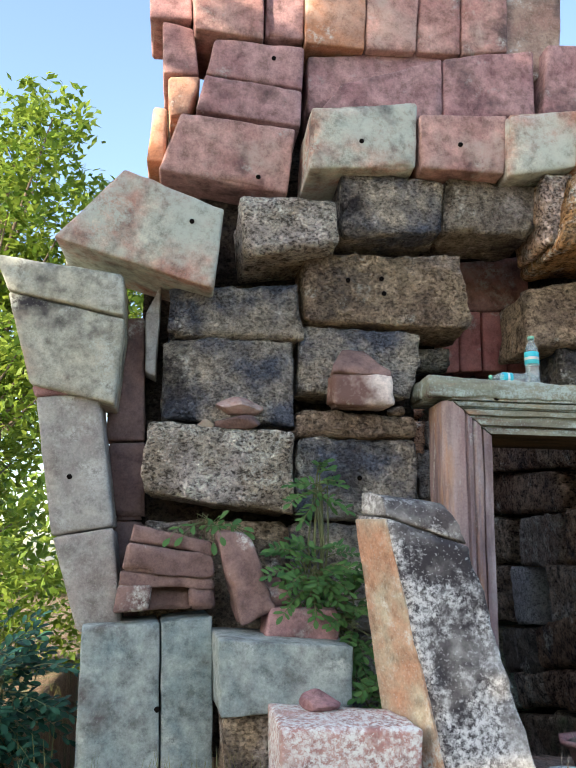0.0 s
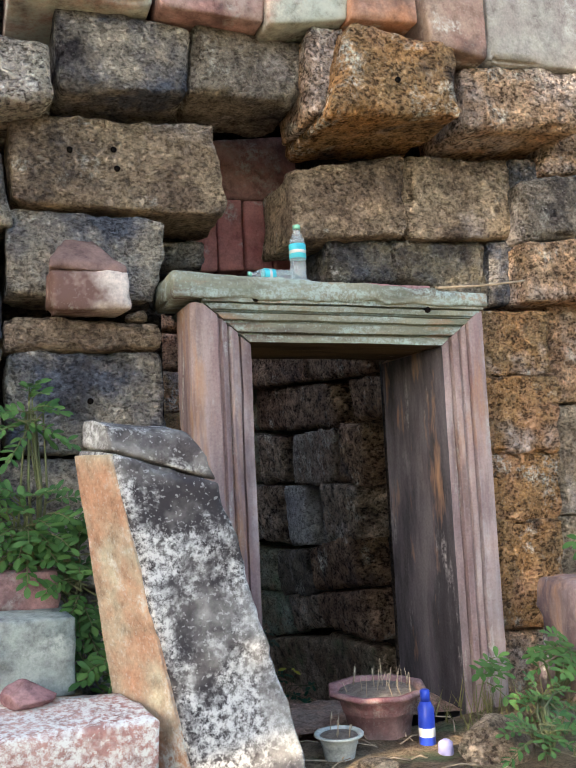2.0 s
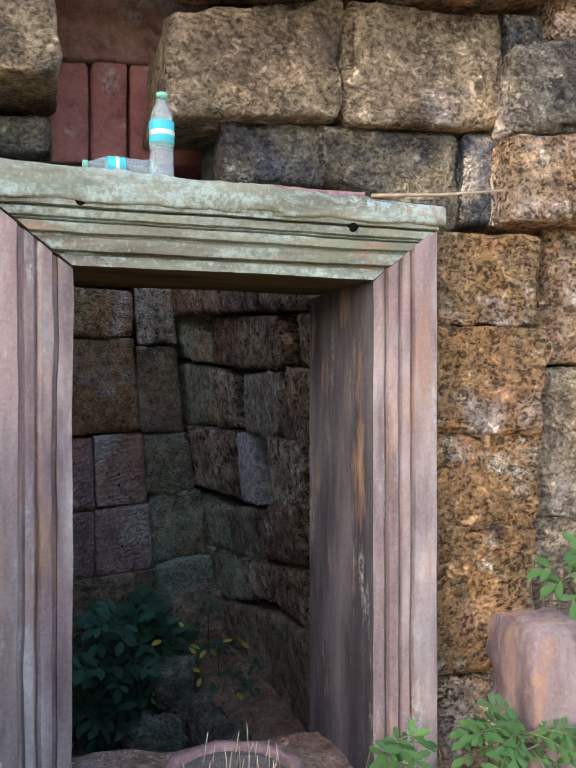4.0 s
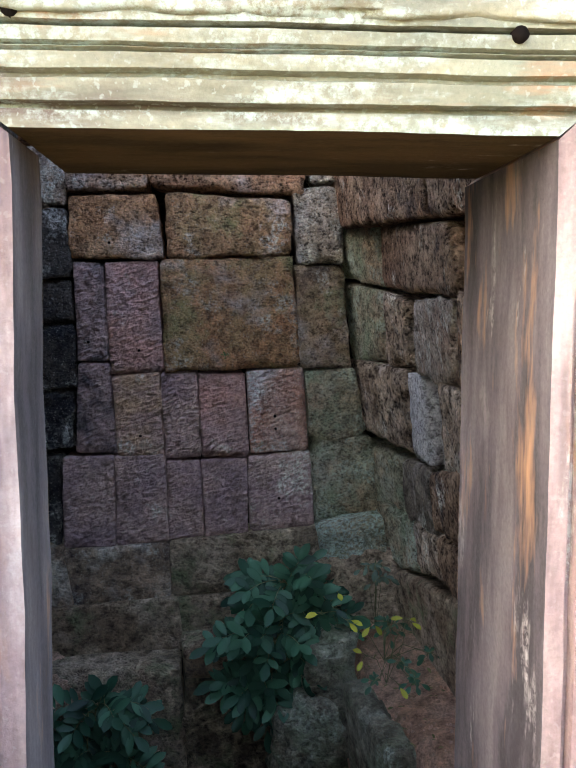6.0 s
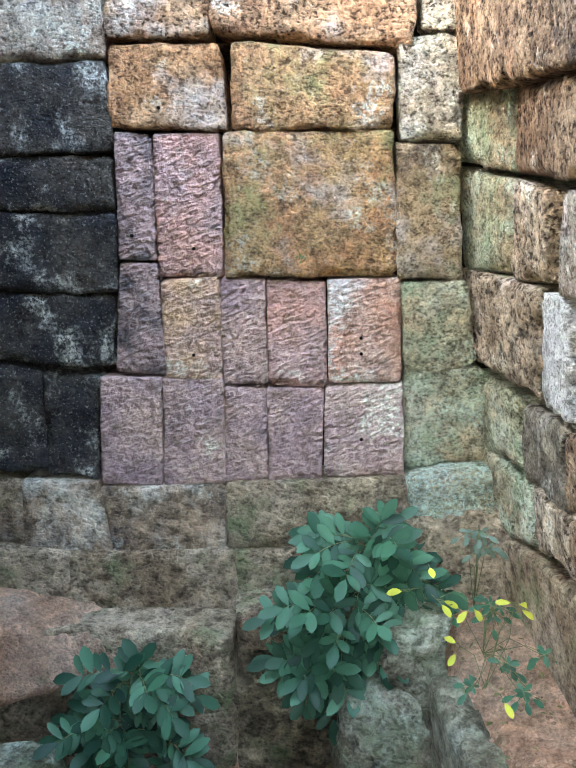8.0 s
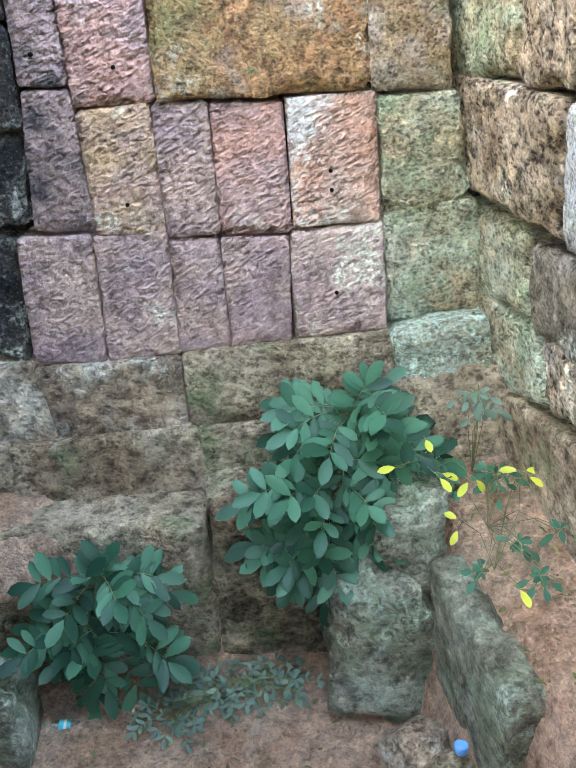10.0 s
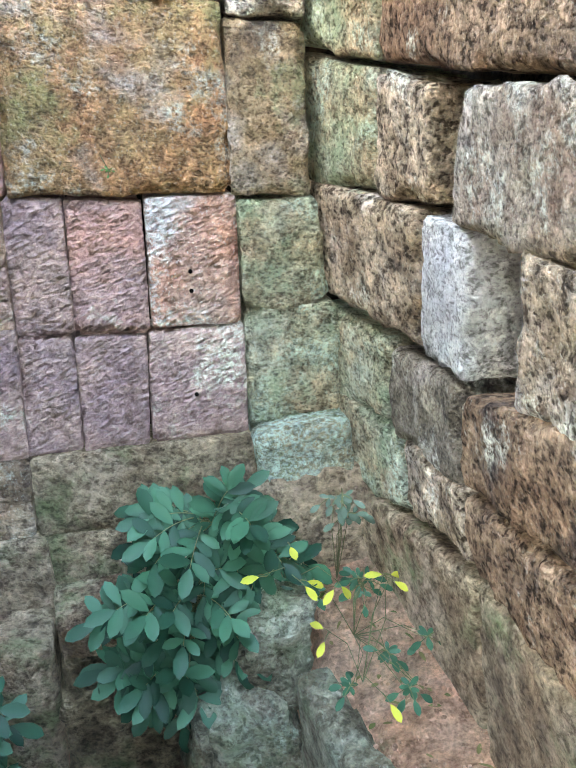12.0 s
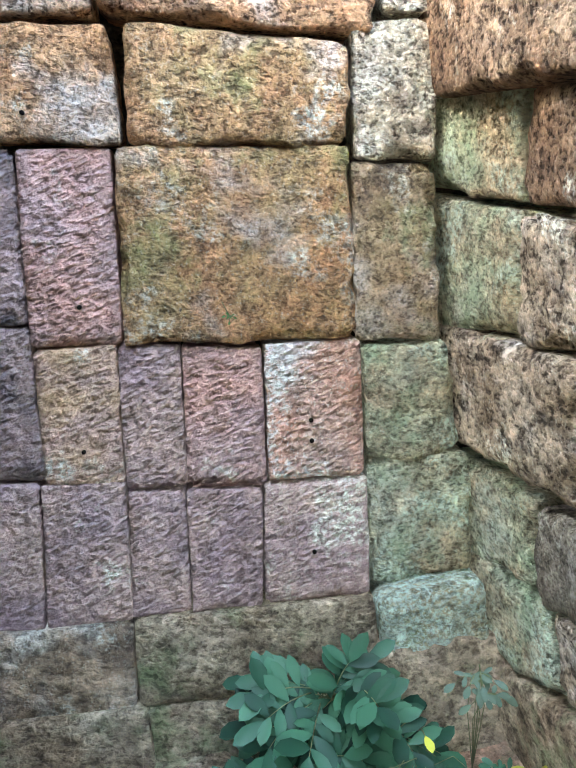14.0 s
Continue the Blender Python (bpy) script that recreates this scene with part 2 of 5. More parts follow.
# Brown underside of the lintel, its colour darkened further for the shade there.
soffit_stone_shaded = stone_mat("shaded_soffit_sandstone", (0.055, 0.04, 0.022), (0.10, 0.072, 0.038), stain=0.3, lich=0.02, dark=(0.07, 0.045, 0.03), streak=-1.0)
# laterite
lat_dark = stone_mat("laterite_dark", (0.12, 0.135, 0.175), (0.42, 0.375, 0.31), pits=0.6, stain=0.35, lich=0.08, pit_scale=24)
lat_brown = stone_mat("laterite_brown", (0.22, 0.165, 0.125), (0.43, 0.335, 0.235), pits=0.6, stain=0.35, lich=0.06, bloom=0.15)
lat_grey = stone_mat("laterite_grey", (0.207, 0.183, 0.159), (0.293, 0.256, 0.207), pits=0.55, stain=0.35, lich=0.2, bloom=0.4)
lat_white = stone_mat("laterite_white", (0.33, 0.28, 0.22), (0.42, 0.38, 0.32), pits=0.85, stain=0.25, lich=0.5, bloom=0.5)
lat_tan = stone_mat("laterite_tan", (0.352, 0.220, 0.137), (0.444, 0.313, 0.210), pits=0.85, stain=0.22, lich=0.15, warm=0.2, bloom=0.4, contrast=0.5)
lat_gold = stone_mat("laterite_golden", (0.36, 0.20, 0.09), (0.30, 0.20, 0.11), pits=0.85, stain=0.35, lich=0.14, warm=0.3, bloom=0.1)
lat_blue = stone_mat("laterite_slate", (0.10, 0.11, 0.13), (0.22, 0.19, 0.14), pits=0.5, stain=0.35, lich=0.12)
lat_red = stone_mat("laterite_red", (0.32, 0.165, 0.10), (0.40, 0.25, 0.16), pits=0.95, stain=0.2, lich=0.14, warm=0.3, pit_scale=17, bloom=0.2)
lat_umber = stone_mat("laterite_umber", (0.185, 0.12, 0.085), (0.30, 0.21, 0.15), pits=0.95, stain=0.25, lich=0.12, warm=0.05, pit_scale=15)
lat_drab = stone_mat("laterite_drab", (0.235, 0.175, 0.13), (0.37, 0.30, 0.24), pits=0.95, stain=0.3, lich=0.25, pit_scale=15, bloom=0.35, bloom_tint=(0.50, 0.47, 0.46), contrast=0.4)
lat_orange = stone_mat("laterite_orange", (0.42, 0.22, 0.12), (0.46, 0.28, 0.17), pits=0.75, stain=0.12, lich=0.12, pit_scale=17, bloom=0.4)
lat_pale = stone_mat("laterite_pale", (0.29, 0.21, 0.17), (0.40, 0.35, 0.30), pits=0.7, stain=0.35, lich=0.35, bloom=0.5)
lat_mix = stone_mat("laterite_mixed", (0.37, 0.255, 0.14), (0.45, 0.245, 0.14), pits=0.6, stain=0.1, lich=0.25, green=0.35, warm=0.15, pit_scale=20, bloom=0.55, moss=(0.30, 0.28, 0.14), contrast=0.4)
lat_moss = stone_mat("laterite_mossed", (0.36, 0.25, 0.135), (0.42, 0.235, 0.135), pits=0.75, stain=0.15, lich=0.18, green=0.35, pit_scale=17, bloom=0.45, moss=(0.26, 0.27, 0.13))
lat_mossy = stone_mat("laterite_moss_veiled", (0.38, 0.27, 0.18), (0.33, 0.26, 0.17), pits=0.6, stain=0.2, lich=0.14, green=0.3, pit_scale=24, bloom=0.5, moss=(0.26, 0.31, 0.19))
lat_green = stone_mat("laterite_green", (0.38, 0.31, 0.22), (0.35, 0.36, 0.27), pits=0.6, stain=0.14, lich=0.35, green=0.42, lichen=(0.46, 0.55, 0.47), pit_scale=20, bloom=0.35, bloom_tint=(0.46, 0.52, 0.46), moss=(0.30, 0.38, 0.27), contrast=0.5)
lat_teal = stone_mat("laterite_teal_lichen", (0.34, 0.30, 0.21), (0.32, 0.35, 0.27), pits=0.5, stain=0.12, lich=0.8, green=0.4, lichen=(0.50, 0.63, 0.58), pit_scale=20, bloom=0.45, bloom_tint=(0.48, 0.60, 0.55), moss=(0.22, 0.30, 0.17), contrast=0.5)
lat_chalk = stone_mat("laterite_chalky", (0.538, 0.538, 0.560), (0.616, 0.616, 0.627), pits=0.6, stain=0.12, lich=0.5, lichen=(0.66, 0.67, 0.7), pit_scale=22, bloom=0.4, bloom_tint=(0.62, 0.62, 0.68))
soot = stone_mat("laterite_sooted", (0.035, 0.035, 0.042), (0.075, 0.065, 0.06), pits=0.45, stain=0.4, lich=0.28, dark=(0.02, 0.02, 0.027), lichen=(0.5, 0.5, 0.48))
core = stone_mat("laterite_core", (0.05, 0.04, 0.033), (0.08, 0.06, 0.048), pits=0.8, stain=0.3)
earth = stone_mat("red_earth", (0.51, 0.31, 0.22), (0.63, 0.43, 0.33), stain=0.2, dark=(0.16, 0.11, 0.08), green=0.06, pits=0.3, pit_scale=24, bloom=0.2, bloom_tint=(0.56, 0.45, 0.37), contrast=0.3)
footing = stone_mat("soiled_laterite", (0.26, 0.19, 0.135), (0.40, 0.33, 0.245), stain=0.22, dark=(0.13, 0.10, 0.08), green=0.35, moss=(0.21, 0.24, 0.14), pits=0.55, pit_scale=15, bloom=0.4, bloom_tint=(0.50, 0.40, 0.32), contrast=0.35)
crusted = stone_mat("crusted_laterite", (0.24, 0.18, 0.14), (0.40, 0.29, 0.21), stain=0.45, dark=(0.12, 0.09, 0.085), lich=0.3, pits=0.5, pit_scale=15, bloom=0.55, bloom_tint=(0.66, 0.63, 0.58), contrast=0.5)
mossed_rock = stone_mat("mossed_rock", (0.16, 0.15, 0.112), (0.33, 0.34, 0.275), stain=0.35, dark=(0.13, 0.10, 0.08), green=0.4, moss=(0.23, 0.28, 0.19), lich=0.22, lichen=(0.44, 0.53, 0.45), grain=1.0, bloom=0.35, bloom_tint=(0.42, 0.50, 0.44), pits=0.4, pit_scale=15, contrast=0.55)
# Darker copy of the footing stone; the plant's shade sits in its colour.
footing_shaded = stone_mat("plant_shaded_laterite", (0.16, 0.13, 0.09), (0.28, 0.235, 0.17), stain=0.3, dark=(0.05, 0.04, 0.03), green=0.3, moss=(0.10, 0.13, 0.07), pits=0.5, pit_scale=15, contrast=1.0)
soil = stone_mat("dry_ground", (0.26, 0.19, 0.13), (0.34, 0.27, 0.18), stain=0.2, dark=(0.10, 0.09, 0.05), green=0.35, pits=0.4, pit_scale=40)


# ---- geometry helpers ----
def link(name, bm_or_data, material, parent=None, label="", smooth=True):
    me = bm_or_data
    if isinstance(bm_or_data, bmesh.types.BMesh):
        me = bpy.data.meshes.new(name)
        bm_or_data.to_mesh(me)
        bm_or_data.free()
    if smooth:
        me.polygons.foreach_set("use_smooth", [True] * len(me.polygons))
    ob = new(name, me)
    if material:
        me.materials.append(material)
    if parent:
        ob.parent = parent
        ob.matrix_parent_inverse = parent.matrix_basis.inverted()
    if label:
        ob["label"] = label
    return ob


def part(name, bm, material, parent, label=""):
    ob = link(name, bm, material, None, label)
    ob.parent = parent
    return ob


def axis_steps(length, r, step):
    n = max(1, int(round((length - 2 * r) / step)))
    inner = [r + (length - 2 * r) * i / n for i in range(n + 1)]
    return [0.0, r * 0.35] + inner + [length - r * 0.35, length]


def block_mesh(name, corners, r=0.02, rough=0.008, step=0.05, seed=0.0, chip=0.0):
    """A worn block with eight given corners (front tl tr br bl, then the back four), rounded edges and an uneven skin."""
    c = [Vector(p) for p in corners]
    W = ((c[1] - c[0]).length + (c[2] - c[3]).length) / 2
    Hh = ((c[3] - c[0]).length + (c[2] - c[1]).length) / 2
    D = (c[4] - c[0]).length
    r = min(r, W * 0.3, Hh * 0.3, D * 0.3)
    us, vs, ws = axis_steps(W, r, step), axis_steps(Hh, r, step), axis_steps(D, r, step * 2)
    centre = sum(c, Vector()) / 8
    index, verts, faces = {}, [], []
    nu, nv, nw = len(us) - 1, len(vs) - 1, len(ws) - 1

    def vert(i, j, k):
        key = (i, j, k)
        if key in index:
            return index[key]
        p = Vector((us[i], vs[j], ws[k]))
        q = Vector((min(max(p.x, r), W - r), min(max(p.y, r), Hh - r), min(max(p.z, r), D - r)))
        d = p - q
        if d.length > 1e-9:
            p = q + d.normalized() * r
        u, v, w = p.x / W, p.y / Hh, p.z / D
        f = (c[0] * (1 - u) + c[1] * u) * (1 - v) + (c[3] * (1 - u) + c[2] * u) * v
        g = (c[4] * (1 - u) + c[5] * u) * (1 - v) + (c[7] * (1 - u) + c[6] * u) * v
        x = f * (1 - w) + g * w
        out = x - centre
        out = Vector((out.x / W, out.y / max(D, 0.05), out.z / Hh)).normalized()
        s = x * 7.0 + Vector((seed * 3.1, seed * 1.7, seed))
        a = noise.noise(s) * 1.1 + noise.noise(s * 2.7) * 0.7 + noise.noise(s * 6.5) * 0.35
        edge = 1.0 + 1.2 * (d.length > 1e-9 and sum(abs(t) > 1e-9 for t in d) > 1)
        x = x + out * (a * rough * edge)
        if chip:
            b = noise.noise(x * 4.0 + Vector((seed, 5, seed * 2)))
            if b > 0.25 and edge > 1.5:
                x = x - out * (b - 0.25) * chip
        index[key] = len(verts)
        verts.append(x - centre)
        return index[key]

    for k in (0, nw):
        for i in range(nu):
            for j in range(nv):
                q = [vert(i, j, k), vert(i + 1, j, k), vert(i + 1, j + 1, k), vert(i, j + 1, k)]
                faces.append(q if k else q[::-1])
    for j in (0, nv):
        for i in range(nu):
            for k in range(nw):
                q = [vert(i, j, k), vert(i, j, k + 1), vert(i + 1, j, k + 1), vert(i + 1, j, k)]
                faces.append(q if j else q[::-1])
    for i in (0, nu):
        for j in range(nv):
            for k in range(nw):
                q = [vert(i, j, k), vert(i, j + 1, k), vert(i, j + 1, k + 1), vert(i, j, k + 1)]
                faces.append(q if i else q[::-1])
    me = bpy.data.meshes.new(name)
    me.from_pydata(verts, [], faces)
    bm = bmesh.new()
    bm.from_mesh(me)
    bmesh.ops.recalc_face_normals(bm, faces=bm.faces)
    bm.to_mesh(me)
    bm.free()
    return me, centre


COUNT = [0]


def side_lean(y, z):
    """How far the side wall stands in: it leans as it rises and curves round into the back wall."""
    return -0.13 * z - 0.25 * max(0.0, y - 6.9)


def stone(parent, material, axis, at, depth, a0, b0, a1, b1, a2, b2, a3, b3, r=None, rough=None, name="stone_block", step=None):
    """One block of a wall: its front quad on the plane axis = at, running back by depth; the side wall leans in."""
    COUNT[0] += 1
    soft = material.name.startswith("laterite")
    flat = [(a0, b0), (a1, b1), (a2, b2), (a3, b3)]
    if axis == "y":
        front = [(a, at, b) for a, b in flat]
        back = [(a, at + depth, b) for a, b in flat]
    else:
        front = [(at + side_lean(a, b), a, b) for a, b in flat]
        back = [(at + side_lean(a, b) + depth, a, b) for a, b in flat]
    me, centre = block_mesh(name, front + back, r or (0.032 if axis == "x" else 0.03 if soft else 0.016), rough or (0.015 if axis == "x" else 0.012 if soft else 0.0035), step or (0.03 if soft else 0.04), COUNT[0] * 1.37, 0.05)
    ob = link(name, me, material, parent)
    ob.location = centre
    return ob


def worn_block(name, corners, material, parent=None, label="", r=0.012, rough=0.004, step=0.05, chip=0.05):
    COUNT[0] += 1
    me, centre = block_mesh(name, corners, r, rough, step, COUNT[0] * 1.37, chip)
    ob = link(name, me, material, parent, label)
    ob.location = centre
    return ob


def box_corners(x0, x1, y0, y1, z0, z1):
    return [(x0, y0, z1), (x1, y0, z1), (x1, y0, z0), (x0, y0, z0), (x0, y1, z1), (x1, y1, z1), (x1, y1, z0), (x0, y1, z0)]


def add_box(bm, x0, x1, y0, y1, z0, z1):
    v = [bm.verts.new(p) for p in ((x0, y0, z0), (x1, y0, z0), (x1, y1, z0), (x0, y1, z0), (x0, y0, z1), (x1, y0, z1), (x1, y1, z1), (x0, y1, z1))]
    for f in ((3, 2, 1, 0), (4, 5, 6, 7), (0, 1, 5, 4), (1, 2, 6, 5), (2, 3, 7, 6), (3, 0, 4, 7)):
        bm.faces.new([v[i] for i in f])


def boxes(name, material, *dims):
    bm = bmesh.new()
    for d in dims:
        add_box(bm, *d)
    return link(name, bm, material, smooth=False)


def turned(bm, profile, seg=32, cx=0.0, cy=0.0):
    """A body of revolution: rows of radius and height."""
    rings = [[bm.verts.new((cx + r * math.cos(2 * math.pi * i / seg), cy + r * math.sin(2 * math.pi * i / seg), z)) for i in range(seg)] for r, z in profile]
    for a, b in zip(rings, rings[1:]):
        for i in range(seg):
            bm.faces.new((a[i], a[(i + 1) % seg], b[(i + 1) % seg], b[i]))
    bm.faces.new(rings[0][::-1])
    bm.faces.new(rings[-1])


# ---- the setting ----
def smoothstep(a, b, x):
    t = min(max((x - a) / (b - a), 0), 1)
    return t * t * (3 - 2 * t)


def ground_height(x, y):
    """Outside the ground climbs to the door; it falls away on the side where the trees stand."""
    h = 0.36 * smoothstep(0.6, 3.0, y) + 0.03 * noise.noise((x * 1.3, y * 1.3, 0)) + 0.012 * noise.noise((x * 6, y * 6, 3))
    h -= 0.5 * smoothstep(-0.5, -2.5, x) * smoothstep(1.0, 4.0, y)
    far = math.hypot(x - 1.5, y - 2)
    return h * (1 - smoothstep(10, 30, far)) - 0.1 * smoothstep(10, 30, far)


def build_ground():
    xs = sorted({*[-3 + 0.12 * i for i in range(84)], *[-3 - 1.5 * 1.35 ** i for i in range(16)], *[7.1 + 1.5 * 1.35 ** i for i in range(16)]})
    ys = sorted({*[-3 + 0.12 * i for i in range(56)], *[-3 - 1.5 * 1.35 ** i for i in range(16)], *[3.9 + 1.5 * 1.35 ** i for i in range(16)]})
    verts = [(x, y, ground_height(x, y) if y < 3.8 or x < -0.5 or x > 5 else -1.6) for y in ys for x in xs]
    n = len(xs)
    faces = [(j * n + i, j * n + i + 1, (j + 1) * n + i + 1, (j + 1) * n + i) for j in range(len(ys) - 1) for i in range(n - 1)]
    me = bpy.data.meshes.new("ground")
    me.from_pydata(verts, [], faces)
    tagged(link("ground", me, soil), "dry earth ground with thin green growth", "ground", kind="structure")


build_ground()


PIT = -1.2


def pit_height(x, y):
    """The chamber's floor: a doorstep of rubble, a sunken middle, and earth banked up in the far corner."""
    h = PIT + 0.03 * noise.noise((x * 3, y * 3, 1)) + 0.014 * noise.noise((x * 11, y * 11, 2))
    h += 0.33 * (1 - smoothstep(4.2, 4.35, y)) - PIT * (1 - smoothstep(4.65, 5.0, y))
    edge = 2.56 + 0.23 * max(6.6 - y, 0)
    bank = smoothstep(edge - 0.06, edge + 0.14, x)
    h += bank * (-0.47 - PIT + 0.12 * smoothstep(6.4, 7.2, y) + 0.08 * smoothstep(2.7, 3.05, x)) * smoothstep(5.2, 5.9, y)
    return h


def build_pit():
    nx, ny = 76, 96
    verts = [(0.0 + 3.3 * i / nx, 3.75 + 3.8 * j / ny) for j in range(ny + 1) for i in range(nx + 1)]
    verts = [(x, y, pit_height(x, y)) for x, y in verts]
    faces = [(j * (nx + 1) + i, j * (nx + 1) + i + 1, (j + 1) * (nx + 1) + i + 1, (j + 1) * (nx + 1) + i) for j in range(ny) for i in range(nx)]
    me = bpy.data.meshes.new("floor")
    me.from_pydata(verts, [], faces)
    tagged(link("floor", me, earth), "red earth floor of the chamber banked up in the corner", "floor", kind="structure")


build_pit()

# Boxes from x 1.55 and x 0.25 are fill added to stop sun streaks.
wall_front = boxes("wall_front", core, (-0.02, 1.40, 4.2, 4.75, -1.0, 2.9), (0.27, 1.40, 4.45, 4.75, 2.9, 4.9), (2.74, 5.2, 4.2, 4.75, -1.0, 3.3), (1.40, 2.3, 4.45, 4.75, 3.1, 4.9), (1.40, 1.55, 4.3, 4.75, 2.25, 3.1), (1.55, 2.3, 4.67, 4.75, 2.12, 3.1), (0.25, 1.40, 4.2, 4.46, 2.9, 3.4), (2.3, 2.74, 4.3, 4.75, 2.25, 3.3))
tagged(wall_front, "ruined tower front of tumbled laterite and sandstone blocks", "wall", kind="structure")
wall_back = boxes("wall_back", core, (-0.3, 3.5, 7.56, 8.0, -1.8, 2.9))
tagged(wall_back, "chamber wall of laterite and violet sandstone blocks", "wall", kind="structure")
wall_side = boxes("wall_side", core, (3.14, 3.66, 4.76, 7.55, -1.8, 2.95))
tagged(wall_side, "leaning chamber wall of pitted laterite blocks", "wall", kind="structure")
# Never in view: closes the chamber, and its height keeps direct sun out.
wall_left = boxes("wall_left", core, (0.03, 0.2, 4.6, 7.55, -1.8, 4.0))
tagged(wall_left, "plain unseen laterite chamber wall added to keep the sun out", "wall", kind="structure")


# ---- the doorway ----
def moulded_jamb(name, side):
    """A door jamb: stepped mouldings on the front, mitred into the lintel at its head."""
    inner, outer = (1.637, 1.40) if side < 0 else (2.497, 2.708)
    w = abs(outer - inner)
    back = 0.23 if side < 0 else 0.57
    steps = [(0.0, 0.030), (0.16, 0.030), (0.17, 0.044), (0.21, 0.044), (0.22, 0.018), (0.33, 0.010), (0.36, 0.016), (0.38, 0.028), (0.41, 0.012), (0.50, 0.004), (0.53, 0.020), (0.56, 0.020), (0.58, 0.0), (0.80, 0.0), (0.93, 0.006), (1.0, 0.03)]
    prof = [(inner + (outer - inner) * u, 3.70 + d) for u, d in steps]
    prof += [(outer, 3.70 + back), (inner, 3.70 + back)]
    bm = bmesh.new()
    n = 44
    rings = []
    for k in range(n + 1):
        ring = []
        for x, y in prof:
            u = min(abs(x - inner) / w, 1.0)
            top = 1.815 + 0.155 * min(u / 0.85, 1.0)
            z = 0.05 + (top - 0.05) * k / n
            wob = 0.006 * noise.noise((x * 9 + side * 5, z * 3.0, 0)) + 0.003 * noise.noise((x * 30, z * 9, side))
            low = 0.02 * noise.noise((side * 3, z * 2.2, u * 2)) * (1 - k / n)
            ring.append(bm.verts.new((x + wob, y + wob * 0.8 + low * 0.5, z)))
        rings.append(ring)
    m = len(prof)
    for a, b in zip(rings, rings[1:]):
        for i in range(m):
            f = bm.faces.new((a[i], a[(i + 1) % m], b[(i + 1) % m], b[i]))
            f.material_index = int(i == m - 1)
    bm.faces.new(rings[-1])
    bm.faces.new(rings[0][::-1])
    bmesh.ops.recalc_face_normals(bm, faces=bm.faces)
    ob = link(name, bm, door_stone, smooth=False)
    # second slot: the inner face, coloured darker for its shade
    ob.data.materials.append(reveal_stone_shaded)
    return ob


def moulded_lintel():
    """The lintel: a rough upper ledge over fine horizontal mouldings whose ends are cut on a mitre."""
    steps = [(0.0, 0.03), (0.16, 0.03), (0.18, 0.046), (0.22, 0.046), (0.23, 0.02), (0.40, 0.012), (0.43, 0.030), (0.46, 0.030), (0.48, 0.010), (0.60, 0.004), (0.62, 0.018), (0.64, 0.004), (0.67, 0.018), (0.69, 0.004), (0.80, 0.0), (0.81, 0.022), (0.84, 0.022), (0.85, -0.004), (1.0, -0.004)]
    bm = bmesh.new()
    n = 60
    rings = []
    prof = [(1.822 + 0.18 * u, 3.70 + d) for u, d in steps]
    prof = prof + [(2.0, 4.18), (1.822, 4.18)]
    for k in range(n + 1):
        ring = []
        for z, y in prof:
            e = min((z - 1.822) / 0.155, 1.0) * 0.20
            x0, x1 = 1.637 - e, 2.497 + e
            x = x0 + (x1 - x0) * k / n
            wob = 0.004 * noise.noise((x * 4, z * 20, 7)) + 0.002 * noise.noise((x * 16, z * 40, 3))
            ring.append(bm.verts.new((x, y + wob, z + wob)))
        rings.append(ring)
    m = len(prof)
    for a, b in zip(rings, rings[1:]):
        for i in range(m):
            f = bm.faces.new((a[i], a[(i + 1) % m], b[(i + 1) % m], b[i]))
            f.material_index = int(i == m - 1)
    bm.faces.new(rings[-1])
    bm.faces.new(rings[0][::-1])
    bmesh.ops.recalc_face_normals(bm, faces=bm.faces)
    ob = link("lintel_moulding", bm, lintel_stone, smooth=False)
    ob.data.materials.append(soffit_stone_shaded)
    return ob


doorway = tagged(new("door_frame"), "carved sandstone doorway with stepped mouldings and a chipped lintel", "door frame")
doorway.location = (2.07, 3.8, 0.05)
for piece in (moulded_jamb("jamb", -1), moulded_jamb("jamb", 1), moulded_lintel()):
    piece.parent = doorway
    piece.matrix_parent_inverse = Matrix.Translation((-2.07, -3.8, -0.05))
ledge = worn_block("lintel_ledge", [(1.33, 3.685, 2.085), (2.722, 3.685, 2.045), (2.722, 3.685, 1.985), (1.33, 3.685, 1.985), (1.33, 4.05, 2.1), (2.722, 4.05, 2.06), (2.722, 4.05, 1.985), (1.33, 4.05, 1.985)], lintel_stone, doorway, r=0.012, rough=0.007, step=0.03, chip=0.12)


# ---- things ----
chunk_stone = stone_mat("broken_sandstone", (0.58, 0.44, 0.39), (0.66, 0.58, 0.52), stain=0.62, lich=0.1, dark=(0.17, 0.10, 0.085))
white_plastic = plain_mat("white_plastic", (0.62, 0.62, 0.58), (0.72, 0.72, 0.68), 0.45)
blue_plastic = plain_mat("blue_plastic", (0.02, 0.05, 0.42), (0.03, 0.08, 0.55), 0.3)
light_blue = plain_mat("light_blue_plastic", (0.08, 0.28, 0.62), (0.12, 0.36, 0.72), 0.35)
lavender = plain_mat("lavender_plastic", (0.36, 0.34, 0.62), (0.45, 0.43, 0.7), 0.4)
teal_label = plain_mat("teal_label", (0.03, 0.50, 0.60), (0.10, 0.62, 0.68), 0.4, 9)
green_cap = plain_mat("green_cap", (0.18, 0.5, 0.36), (0.25, 0.58, 0.44), 0.4)
